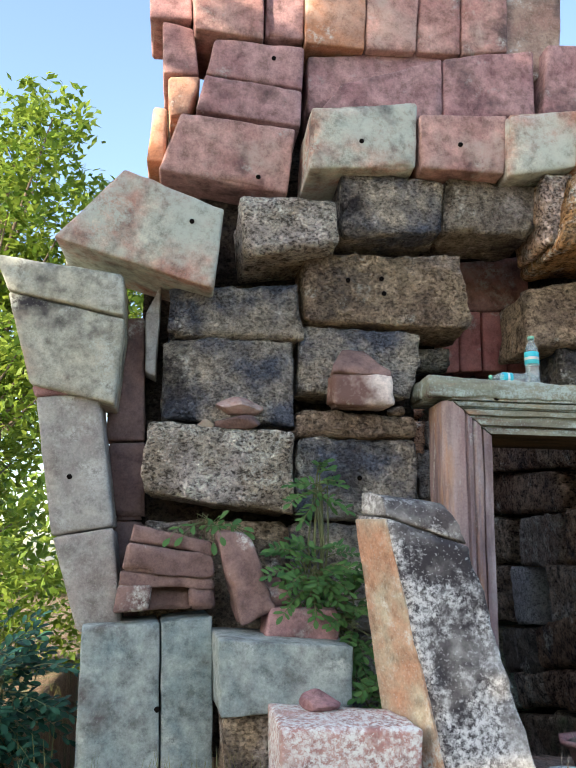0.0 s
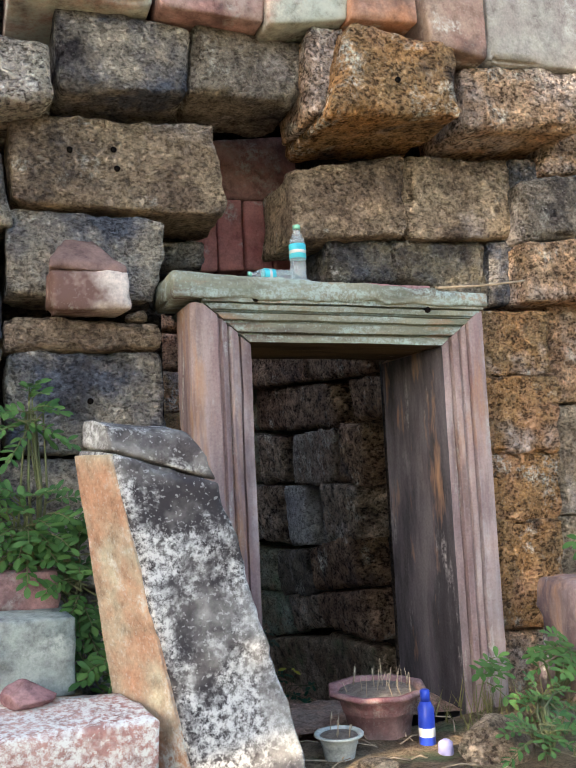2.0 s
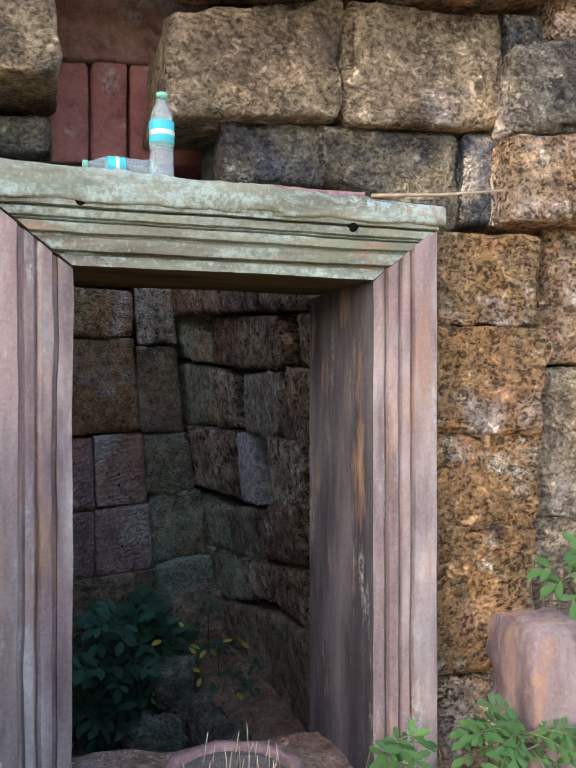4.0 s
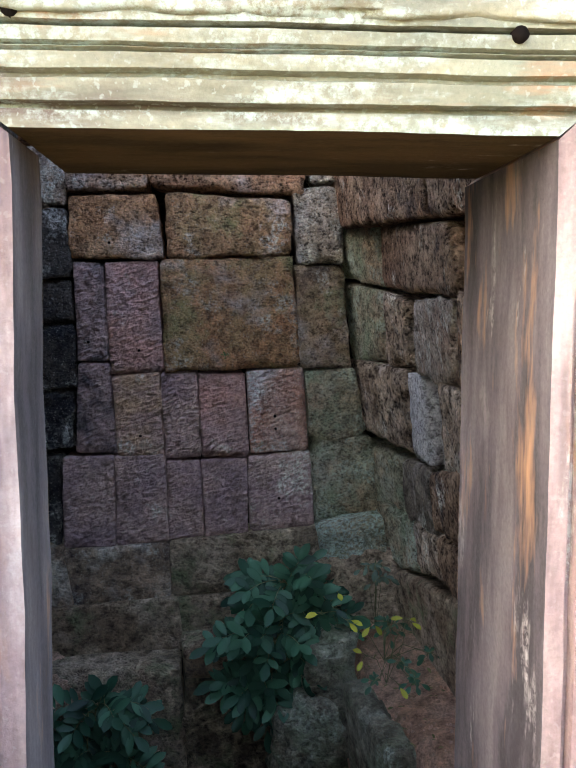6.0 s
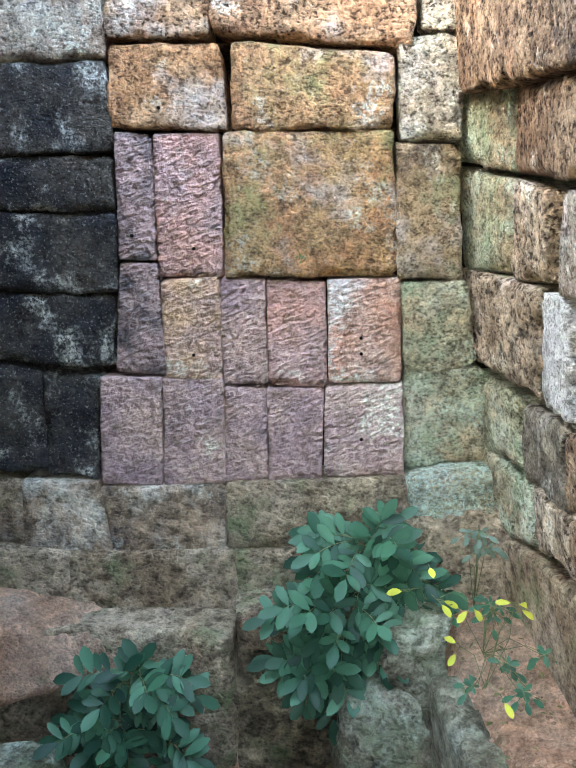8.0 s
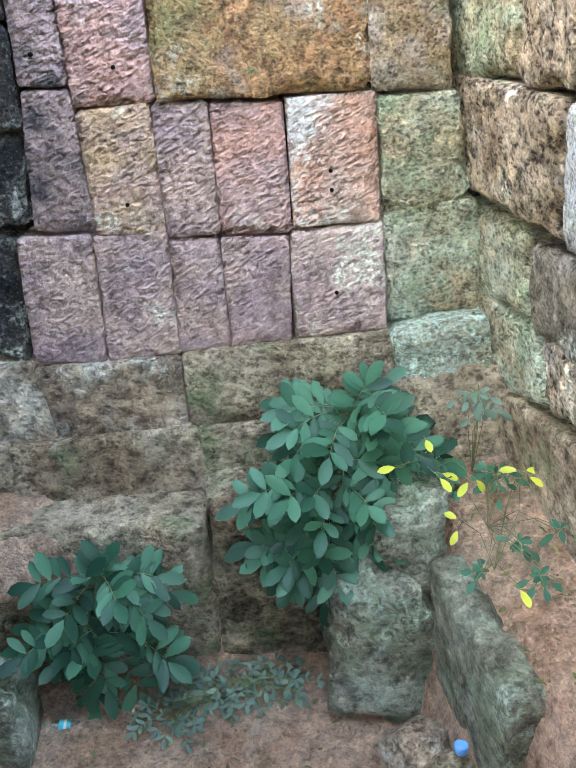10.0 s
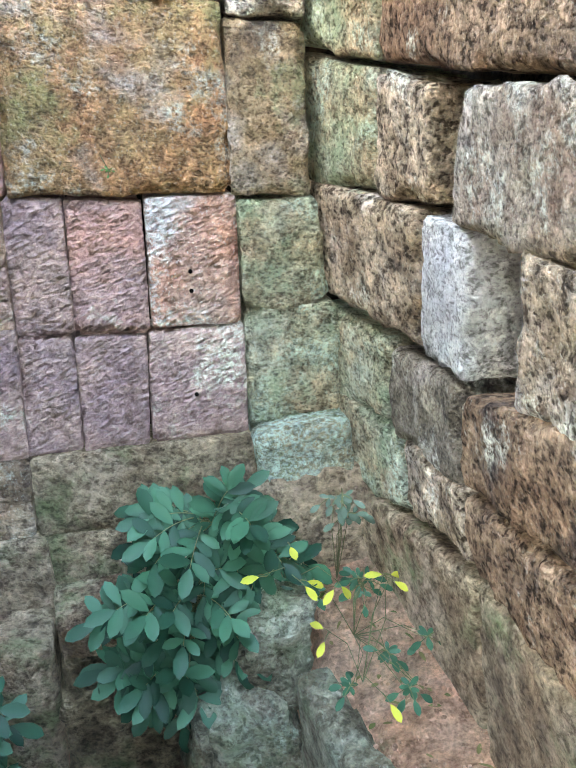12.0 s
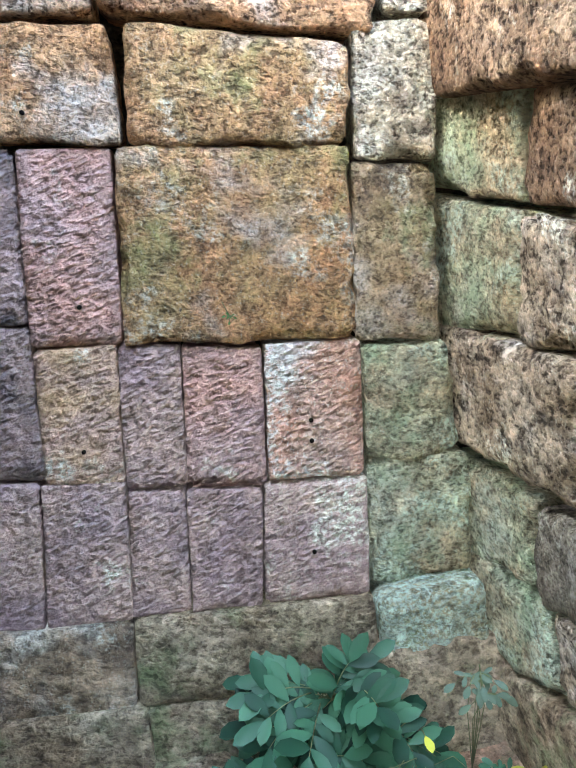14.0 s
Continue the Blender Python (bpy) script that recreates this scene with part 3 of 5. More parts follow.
pot_clay = stone_mat("pot_clay", (0.28, 0.13, 0.13), (0.33, 0.21, 0.19), stain=0.45, dark=(0.13, 0.09, 0.08), lich=0.25, lichen=(0.42, 0.37, 0.33), bloom=0.5, bloom_tint=(0.38, 0.33, 0.29))
tub_grey = stone_mat("dirty_tub", (0.38, 0.42, 0.39), (0.48, 0.50, 0.46), stain=0.3, dark=(0.22, 0.19, 0.15), bloom=0.3, bloom_tint=(0.36, 0.31, 0.25))
ash = plain_mat("ash", (0.17, 0.13, 0.10), (0.36, 0.30, 0.25), 0.95, 45, 1.0, dist=0.02)
dry_wood = plain_mat("dry_wood", (0.30, 0.22, 0.14), (0.50, 0.40, 0.28), 0.85, 30, 0.5)
bark = plain_mat("bark", (0.10, 0.075, 0.05), (0.20, 0.15, 0.10), 0.95, 12, 0.9, dist=0.02)
stem_green = plain_mat("stem_green", (0.10, 0.13, 0.05), (0.18, 0.18, 0.08), 0.7)
# Near-black for the drilled holes: the shade inside them as a colour.
hole_shade = plain_mat("hole_shade", (0.005, 0.004, 0.004), (0.012, 0.010, 0.009), 1.0)
hole_shade.node_tree.nodes["Principled BSDF"].inputs["Specular IOR Level"].default_value = 0.0
leaf_deep = leaf_mat("leaf_deep_green", (0.006, 0.036, 0.022), (0.052, 0.155, 0.09), 0.1)
leaf_small = leaf_mat("leaf_small_green", (0.05, 0.13, 0.04), (0.12, 0.24, 0.07), 0.3)
leaf_yellow = leaf_mat("leaf_yellow", (0.55, 0.52, 0.05), (0.62, 0.66, 0.12), 0.3)
leaf_sunny = leaf_mat("leaf_sunny", (0.10, 0.18, 0.025), (0.26, 0.34, 0.05), 0.45)
leaf_litter = leaf_mat("leaf_grey_green", (0.06, 0.10, 0.08), (0.13, 0.19, 0.14), 0.1)
grass_dry = leaf_mat("grass_dry", (0.13, 0.15, 0.05), (0.28, 0.25, 0.11), 0.3)

clear_pet, _nt, _b = bare("clear_plastic", 0.06)
_b.inputs["Base Color"].default_value = (0.86, 0.95, 0.97, 1)
_b.inputs["Transmission Weight"].default_value = 0.75
_b.inputs["IOR"].default_value = 1.06


def thing(name, label, category, at=(0, 0, 0), group=""):
    ob = tagged(new(name), label, category, group)
    ob.location = at
    return ob


def rock(name, label, at, size, material, seed, flat=0.0, group="", category="rock", turn=0.0):
    """A loose broken stone: a faceted lump, cut by noise."""
    bm = bmesh.new()
    bmesh.ops.create_icosphere(bm, subdivisions=4, radius=0.5)
    rot = Matrix.Rotation(radians(turn), 3, "Z")
    rnd = random.Random(seed)
    planes = [(Vector((rnd.uniform(-1, 1), rnd.uniform(-1, 1), rnd.uniform(-0.7, 1))).normalized(), rnd.uniform(0.28, 0.42)) for _ in range(9)]
    planes.append((Vector((0, 0, -1)), 0.36))
    for v in bm.verts:
        p = v.co.copy()
        for n, d in planes:
            s = p.dot(n) - d
            if s > 0:
                p -= n * s
        p += p.normalized() * 0.03 * (noise.noise(p * 5 + Vector((seed, 0, 0))) + 0.5 * noise.noise(p * 13))
        v.co = rot @ Vector((p.x * size[0], p.y * size[1], p.z * size[2]))
    low = min(v.co.z for v in bm.verts)
    for v in bm.verts:
        v.co.z -= low
    ob = link(name, bm, material)
    ob.location = at
    return tagged(ob, label, category, group)


def tube(bm, pts, r0, r1, seg=6):
    """A round limb through the points, tapering from r0 to r1."""
    rings = []
    for i, p in enumerate(pts):
        a, b = pts[max(i - 1, 0)], pts[min(i + 1, len(pts) - 1)]
        d = (b - a).normalized()
        s = d.cross(Vector((0.3, 0.9, 0.2))).normalized()
        u = d.cross(s)
        r = r0 + (r1 - r0) * i / max(len(pts) - 1, 1)
        rings.append([bm.verts.new(p + (s * math.cos(2 * math.pi * k / seg) + u * math.sin(2 * math.pi * k / seg)) * r) for k in range(seg)])
    for a, b in zip(rings, rings[1:]):
        for k in range(seg):
            bm.faces.new((a[k], a[(k + 1) % seg], b[(k + 1) % seg], b[k]))
    bm.faces.new(rings[0][::-1])
    bm.faces.new(rings[-1])


def leaflet(bm, base, way, up, length, width):
    """One pointed oval leaf, folded a little along its midrib."""
    way = way.normalized()
    side = way.cross(up)
    side = side.normalized() if side.length > 1e-4 else Vector((1, 0, 0))
    nrm = side.cross(way)
    row = ((0.0, 0.02), (0.26, 0.34), (0.56, 0.5), (0.83, 0.38), (1.0, 0.0))
    mids = [bm.verts.new(base + way * (length * t) - nrm * (0.10 * length * t * t)) for t, _ in row]
    l = [bm.verts.new(base + way * (length * t) + side * (width * w) + nrm * (width * w * 0.28 - 0.10 * length * t * t)) for t, w in row[:-1]]
    r = [bm.verts.new(base + way * (length * t) - side * (width * w) + nrm * (width * w * 0.28 - 0.10 * length * t * t)) for t, w in row[:-1]]
    for i in range(3):
        bm.faces.new((mids[i], mids[i + 1], l[i + 1], l[i]))
        bm.faces.new((r[i], r[i + 1], mids[i + 1], mids[i]))
    bm.faces.new((mids[3], mids[4], l[3]))
    bm.faces.new((r[3], mids[4], mids[3]))


def frond(leaves, stems, base, way, rnd, length, pairs, leaf, face):
    """A compound leaf: a drooping stalk with pairs of leaflets and one at the tip."""
    way = way.normalized()
    pts = [base + way * (length * k / 6) + Vector((0, 0, -0.35 * length * (k / 6) ** 2)) for k in range(7)]
    tube(stems, pts, 0.003, 0.0015, 4)
    up = (Vector((0, 0, 1)) * 0.7 + face).normalized()
    side = way.cross(up).normalized()
    for k in range(pairs):
        f = 0.35 + 0.55 * k / max(pairs - 1, 1)
        i = min(int(f * 6), 5)
        p = pts[i].lerp(pts[i + 1], f * 6 - i)
        for sgn in (-1, 1):
            d = way * 0.55 + side * sgn * 0.85 + Vector((rnd.uniform(-0.2, 0.2), rnd.uniform(-0.2, 0.2), rnd.uniform(-0.35, 0.1)))
            s = leaf * rnd.uniform(0.75, 1.15) * (0.8 + 0.3 * f)
            leaflet(leaves, p, d, up + Vector((rnd.uniform(-0.25, 0.25), rnd.uniform(-0.25, 0.25), 0)), s, s * rnd.uniform(0.36, 0.47))
    leaflet(leaves, pts[-1], way + Vector((0, 0, -0.5)), up, leaf * rnd.uniform(0.95, 1.2), leaf * 0.5)


LEAF_VERTS = 13


def single_leaves(bm, material, stem):
    """Parts a bunch of leaflets into single leaves under their stem."""
    bm.verts.index_update()
    verts = [v.co.copy() for v in bm.verts]
    faces = [[v.index for v in f.verts] for f in bm.faces]
    bm.free()
    for k in range(0, len(verts), LEAF_VERTS):
        me = bpy.data.meshes.new("leaf")
        me.from_pydata(verts[k:k + LEAF_VERTS], [], [[i - k for i in f] for f in faces if k <= f[0] < k + LEAF_VERTS])
        part("leaf", me, material, stem)


def shrub(name, label, root, lobes, seed, leaf, pairs, material, length, face, group=""):
    """A shrub of compound leaves. lobes: centre, half-size and number of fronds for each mass of foliage."""
    rnd = random.Random(seed)
    ob = thing(name, label, "plant", root, group)
    small = sum(n for _, _, n in lobes) <= 34
    leaves, stems = bmesh.new(), bmesh.new()
    o = Vector(root)
    for c, h, n in lobes:
        c = Vector(c) - o
        for _ in range(n):
            d = Vector((rnd.gauss(0, 1), rnd.gauss(0, 1), rnd.gauss(0, 1))).normalized()
            k = rnd.uniform(0.25, 1.0)
            p = c + Vector((d.x * h[0], d.y * h[1], d.z * h[2])) * k
            way = Vector((d.x, d.y * 0.7, d.z * 0.5 + 0.05)) + face * 0.5
            start = p - way.normalized() * length * 0.6
            if rnd.random() < 0.5:
                m = start * 0.5 + Vector((rnd.uniform(-0.04, 0.04), rnd.uniform(-0.04, 0.04), 0.05))
                shoot = bmesh.new() if small else stems
                tube(shoot, [Vector((0, 0, 0)), m, start], 0.006 if length > 0.1 else 0.002, 0.003 if length > 0.1 else 0.0014, 5)
                if small:
                    part("shoot", shoot, stem_green, ob, "thin green shoot")
            frond(leaves, stems, start, way, rnd, length, pairs, leaf, face)
            if small:
                single_leaves(leaves, material, part("stem", stems, stem_green, ob, "thin green stem"))
                leaves, stems = bmesh.new(), bmesh.new()
    if not small:
        part("stem", stems, stem_green, ob, "thin green stems")
        part("foliage", leaves, material, ob)
    return ob


def tree(name, label, base, height, r, clumps, seed, leaf, per, material, group=""):
    """A tree: tapered trunk, limbs to every clump, and clumps of loose leaves."""
    rnd = random.Random(seed)
    ob = thing(name, label, "tree", base, group)
    trunk, crown = bmesh.new(), bmesh.new()
    top = Vector((0.25, 0.1, height))
    tube(trunk, [Vector((0, 0, -0.3)), Vector((0.06, 0.05, height * 0.3)), Vector((0.2, -0.05, height * 0.65)), top], r, r * 0.35, 10)
    o = Vector(base)
    for c, rad in clumps:
        c = Vector(c) - o
        z = min(max(c.z * 0.55, height * 0.25), height * 0.95)
        foot = Vector((0.2 * z / height, 0, z))
        tube(trunk, [foot, foot.lerp(c, 0.5) + Vector((0, 0, 0.1)), c], r * 0.3, r * 0.06, 6)
        for _ in range(max(2, int(per * rad * rad / 9))):
            d = Vector((rnd.gauss(0, 1), rnd.gauss(0, 1), rnd.gauss(0, 0.85)))
            twig = c + d.normalized() * rad * rnd.random() ** 0.45
            for _k in range(9):
                p = twig + Vector((rnd.gauss(0, 1), rnd.gauss(0, 1), rnd.gauss(0, 0.8))) * rad * 0.14
                a = Vector((rnd.uniform(-1, 1), rnd.uniform(-1, 1), rnd.uniform(-0.9, 0.3))).normalized()
                b = a.cross(Vector((rnd.uniform(-1, 1), rnd.uniform(-1, 1), 1))).normalized()
                s = leaf * rnd.uniform(0.7, 1.3)
                q = [p - a * s, p + b * s * 0.42, p + a * s, p - b * s * 0.42]
                crown.faces.new([crown.verts.new(v) for v in q])
    part("trunk", trunk, bark, ob, "grey-brown branching trunk")
    part("crown", crown, material, ob)
    return ob


def clumps(rnd, centre, half, n, r0, r1):
    out = []
    for _ in range(n):
        d = Vector((rnd.gauss(0, 1), rnd.gauss(0, 1), rnd.gauss(0, 1))).normalized() * rnd.random() ** 0.4
        out.append(((centre[0] + d.x * half[0], centre[1] + d.y * half[1], centre[2] + d.z * half[2]), rnd.uniform(r0, r1)))
    return out


# trees beyond the tower, in full sun, and an unseen one added to shade the front
_r = random.Random(4)
tree("tree", "tall tree with bright yellow-green sunlit leaves", (-3.062, 12.5, -0.104), 6.6, 0.16, clumps(_r, (-2.644, 12.3, 5.348), (1.8, 1.5, 3.0), 44, 0.5, 0.9), 11, 0.085, 800, leaf_sunny)
tree("tree", "slender tree with pale green feathery top", (-1.348, 18, 0.083), 7.0, 0.13, clumps(_r, (-1.475, 18, 7.43), (0.75, 0.8, 1.6), 16, 0.4, 0.7), 12, 0.085, 700, leaf_sunny)
tree("tree", "leaning tree with low sunlit branches", (-2.45, 9, -0.256), 3.2, 0.13, clumps(_r, (-1.99, 9.6, 2.588), (1.1, 0.8, 1.5), 28, 0.4, 0.65), 13, 0.06, 900, leaf_sunny)
tree("tree", "bushy young tree with small green leaves", (-1.753, 7.6, -0.399), 1.4, 0.05, clumps(_r, (-1.44, 7.4, 0.582), (0.8, 0.6, 0.8), 22, 0.28, 0.5), 14, 0.045, 1000, leaf_sunny)
# added out of view; its clumps are set where they block the sun
tree("tree", "unseen broad tree added to shade the tower front", (-6.6, 0.5, -0.1), 5.0, 0.2, clumps(_r, SHADE_AT, SHADE_HALF, SHADE_N, 0.35, 0.55) + clumps(_r, (-2.2, 0.6, 7.5), (1.7, 0.5, 1.2), 64, 0.4, 0.6) + clumps(_r, (-3.08, 0.6, 4.2), (0.28, 0.12, 1.3), 36, 0.2, 0.34) + clumps(_r, (-3.0, 0.0, 4.7), (0.3, 0.3, 1.1), 62, 0.2, 0.34) + clumps(_r, (-3.0, 0.4, 5.05), (0.25, 0.7, 0.2), 22, 0.18, 0.3) + clumps(_r, (-3.0, 0.05, 6.35), (0.3, 0.5, 0.5), 26, 0.2, 0.34) + clumps(_r, (-3.0, -0.4, 3.75), (0.3, 0.45, 0.55), 34, 0.18, 0.32), 15, 0.10, 330, leaf_small)
# far woods close the view
_far = bmesh.new()
_r = random.Random(8)
for _i in range(9000):
    _a = _r.uniform(0, 2 * math.pi)
    _d = _r.uniform(26, 34)
    _p = Vector((_d * math.cos(_a), 3 + _d * math.sin(_a), _r.uniform(-0.3, 4.6 + 1.4 * noise.noise((_a * 6, 0, 0)))))
    for _k in range(5):
        _q = _p + Vector((_r.gauss(0, 0.5), _r.gauss(0, 0.5), _r.gauss(0, 0.4)))
        _u = Vector((_r.uniform(-1, 1), _r.uniform(-1, 1), _r.uniform(-1, 1))).normalized() * 0.28
        _v = _u.cross(Vector((_r.uniform(-1, 1), _r.uniform(-1, 1), 1))).normalized() * 0.16
        _far.faces.new([_far.verts.new(w) for w in (_q - _u, _q + _v, _q + _u, _q - _v)])
tagged(link("far_woods", _far, leaf_sunny), "distant belt of green woodland", "woods", kind="stuff")

# shrubs at the foot of the front
shrub("wall_shrub", "green shrub growing out of the laterite wall", (0.833, 3.8, 0.941),
      [((0.812, 3.68, 1.547), (0.13, 0.06, 0.16), 14), ((0.8, 3.64, 1.184), (0.20, 0.10, 0.20), 46), ((0.963, 3.62, 0.968), (0.16, 0.10, 0.26), 44), ((1.043, 3.5, 0.689), (0.09, 0.09, 0.20), 22)],
      21, 0.046, 4, leaf_small, 0.13, Vector((0, -0.6, 0.1)))
shrub("creeping_vine", "creeping vine with long leaves in a wall joint", (0.304, 3.86, 1.362),
      [((0.333, 3.72, 1.377), (0.26, 0.06, 0.03), 14)], 22, 0.055, 1, leaf_small, 0.09, Vector((0, -0.6, -0.1)))
shrub("bush", "dark green bush beside the base slab", (-0.702, 4.3, -0.323),
      [((-0.647, 4.2, 0.584), (0.40, 0.30, 0.45), 220), ((-0.578, 4, 0.056), (0.4, 0.3, 0.3), 90)], 23, 0.065, 3, leaf_deep, 0.2, Vector((0, -0.4, 0.2)))
shrub("doorside_weed", "thin weed with yellowish leaves at the jamb", (2.432, 3.55, 0.365),
      [((2.469, 3.5, 0.536), (0.05, 0.04, 0.12), 8)], 24, 0.05, 2, leaf_small, 0.09, Vector((0, -0.5, 0.2)))
shrub("doorside_weed", "yellow-green weed clump below the laterite wall", (2.77, 3.5, 0.384),
      [((2.819, 3.4, 0.573), (0.20, 0.10, 0.13), 30)], 25, 0.045, 3, leaf_small, 0.11, Vector((0, -0.5, 0.2)))
shrub("doorside_weed", "green sprig hanging beside the stump", (3.131, 3.6, 0.773),
      [((3.073, 3.45, 1.002), (0.12, 0.1, 0.10), 12)], 26, 0.06, 2, leaf_small, 0.12, Vector((-0.3, -0.5, 0.1)))

shrub("doorside_weed", "low green weeds round the broken post", (2.343, 3, 0.376),
      [((2.308, 2.98, 0.459), (0.14, 0.08, 0.06), 20), ((2.521, 3.25, 0.48), (0.16, 0.08, 0.08), 26)], 27, 0.032, 3, leaf_small, 0.11, Vector((0, -0.4, 0.3)))
# the big compound-leaved plants in the chamber
FACE = Vector((0.0, -0.75, 0.2))
shrub("chamber_plant", "large shrub with glossy dark compound leaves", (2.178, 7.08, -0.71),
      [((2.291, 7.08, -0.038), (0.31, 0.13, 0.17), 30), ((2.195, 6.96, -0.342), (0.28, 0.15, 0.20), 34), ((2.126, 6.92, -0.566), (0.19, 0.13, 0.14), 18), ((2.485, 7.02, -0.145), (0.14, 0.10, 0.10), 8)],
      31, 0.115, 4, leaf_deep, 0.24, FACE)
shrub("chamber_plant", "bushy compound-leaved plant before the stone bench", (1.193, 6.92, -1.212),
      [((1.212, 6.8, -0.629), (0.24, 0.12, 0.13), 16), ((1.197, 6.76, -0.873), (0.28, 0.14, 0.16), 25)],
      32, 0.115, 4, leaf_deep, 0.24, FACE)
shrub("low_weeds", "low grey-green weeds on the chamber floor", (1.734, 6.72, -1.195),
      [((1.763, 6.74, -1.123), (0.34, 0.16, 0.03), 70), ((1.502, 6.6, -1.152), (0.2, 0.14, 0.03), 26)], 33, 0.04, 2, leaf_litter, 0.09, Vector((0, -0.3, 0.2)))
shrub("seedling", "yellow-leaved sprig among the dark leaves", (2.557, 6.96, -0.263),
      [((2.446, 6.8, -0.126), (0.03, 0.02, 0.02), 2), ((2.587, 6.82, -0.166), (0.02, 0.02, 0.04), 2), ((2.736, 6.83, -0.184), (0.02, 0.02, 0.04), 2), ((2.537, 6.83, -0.012), (0.01, 0.01, 0.01), 1)], 34, 0.062, 0, leaf_yellow, 0.03, FACE)
shrub("seedling", "small dark seedlings on the earth bank", (2.786, 6.75, -0.378),
      [((2.834, 6.86, -0.229), (0.05, 0.06, 0.07), 12), ((2.844, 6.53, -0.295), (0.03, 0.02, 0.015), 4), ((2.686, 6.42, -0.328), (0.02, 0.02, 0.01), 3), ((2.862, 6.34, -0.293), (0.02, 0.03, 0.02), 4), ((2.979, 6.52, -0.237), (0.02, 0.03, 0.02), 3), ((2.644, 6.88, -0.228), (0.05, 0.04, 0.03), 6)], 35, 0.05, 1, leaf_deep, 0.06, FACE)
shrub("seedling", "grey-green broad-leaved sprout in the chamber corner", (2.79, 7.05, -0.32),
      [((2.774, 6.98, 0.094), (0.08, 0.04, 0.03), 8), ((2.798, 6.98, 0.013), (0.05, 0.04, 0.04), 5)], 38, 0.05, 1, leaf_litter, 0.06, FACE)
shrub("seedling", "yellow fallen leaves and sprouts on the bank", (2.752, 6.5, -0.39),
      [((2.686, 6.72, -0.333), (0.04, 0.03, 0.01), 2), ((2.773, 6.32, -0.301), (0.01, 0.01, 0.01), 1), ((2.924, 6.82, -0.176), (0.015, 0.03, 0.04), 3)], 36, 0.058, 0, leaf_yellow, 0.04, FACE)
shrub("seedling", "small bright green sprout in a wall pore", (1.929, 7.31, 1.261),
      [((1.93, 7.3, 1.267), (0.012, 0.006, 0.008), 4)], 37, 0.016, 1, leaf_small, 0.02, FACE)


# ---- loose stones outside ----
stele = thing("stone_slab", "tall leaning stone slab speckled with dark and white lichen", "stone slab", (1.264, 3.3, 0.3))
worn_block("slab_body", [(1.016, 3.24, 1.4), (1.344, 3.24, 1.295), (1.593, 3.1, 0.261), (1.25, 3.08, 0.245), (0.933, 3.44, 1.42), (1.269, 3.5, 1.303), (1.529, 3.38, 0.264), (1.089, 3.34, 0.244)], slab_stone, stele, r=0.014, rough=0.007, step=0.03, chip=0.08)
worn_block("slab_head", [(1.003, 3.27, 1.481), (1.258, 3.27, 1.463), (1.346, 3.245, 1.3), (1.018, 3.245, 1.406), (0.953, 3.43, 1.511), (1.23, 3.48, 1.488), (1.275, 3.49, 1.307), (0.937, 3.43, 1.425)], slab_stone, stele, "broken-off head of the slab", r=0.014, rough=0.009, step=0.03, chip=0.1)
# thin sheet over the slab's left side that carries the sunlit colour
worn_block("slab_edge", [(0.922, 3.42, 1.399), (1.006, 3.25, 1.395), (1.235, 3.09, 0.245), (1.07, 3.34, 0.243), (0.935, 3.426, 1.4), (1.017, 3.256, 1.396), (1.246, 3.096, 0.246), (1.081, 3.346, 0.244)], slab_edge, stele, "narrow side coloured ochre and orange as sunlit", r=0.004, rough=0.004, step=0.04, chip=0.0)

bl = tagged(worn_block("stone_block", [(-0.176, 3.7, 0.943), (0.146, 3.7, 0.967), (0.188, 3.7, -0.112), (-0.159, 3.7, -0.13), (-0.196, 4.02, 0.956), (0.125, 4.02, 0.98), (0.169, 4.02, -0.098), (-0.179, 4.02, -0.115)], sand_slab, r=0.01, step=0.05), "upright grey-green sandstone base slab", "stone block")
bl = tagged(worn_block("stone_block", [(0.152, 3.705, 0.967), (0.365, 3.705, 0.993), (0.405, 3.705, -0.101), (0.195, 3.705, -0.112), (0.132, 4.02, 0.98), (0.344, 4.02, 1.004), (0.386, 4.02, -0.088), (0.176, 4.02, -0.098)], sand_slab, r=0.01, step=0.05), "narrow grey-green sandstone base slab", "stone block")
tagged(worn_block("stone_block", [(0.383, 3.45, 0.918), (0.921, 3.45, 0.896), (0.92, 3.45, 0.663), (0.399, 3.45, 0.628), (0.359, 3.8, 0.946), (0.898, 3.8, 0.923), (0.897, 3.8, 0.675), (0.376, 3.8, 0.641)], sand_slab, r=0.01, step=0.04), "grey-green sandstone block with dark red stains", "stone block")
tagged(worn_block("stone_block", [(0.421, 3.5, 0.63), (0.956, 3.5, 0.658), (0.963, 3.5, 0.195), (0.436, 3.5, 0.178), (0.401, 3.8, 0.641), (0.936, 3.8, 0.669), (0.944, 3.8, 0.205), (0.41, 3.8, 0.179)], lat_brown, r=0.03, rough=0.015), "crumbling brown laterite footing block", "stone block")
tagged(worn_block("stone_block", [(0.587, 3.1, 0.656), (1.099, 3.1, 0.65), (1.103, 3.1, 0.197), (0.601, 3.1, 0.172), (0.582, 3.46, 0.685), (1.045, 3.33, 0.683), (1.052, 3.33, 0.195), (0.593, 3.46, 0.177)], sand_white, r=0.015, rough=0.006, step=0.03), "pink sandstone block crusted with white lichen", "stone block")
carved = thing("carved_stone", "dark brown carved sandstone fragment with horizontal bands", "carved stone", (0.205, 3.8, 0.973))


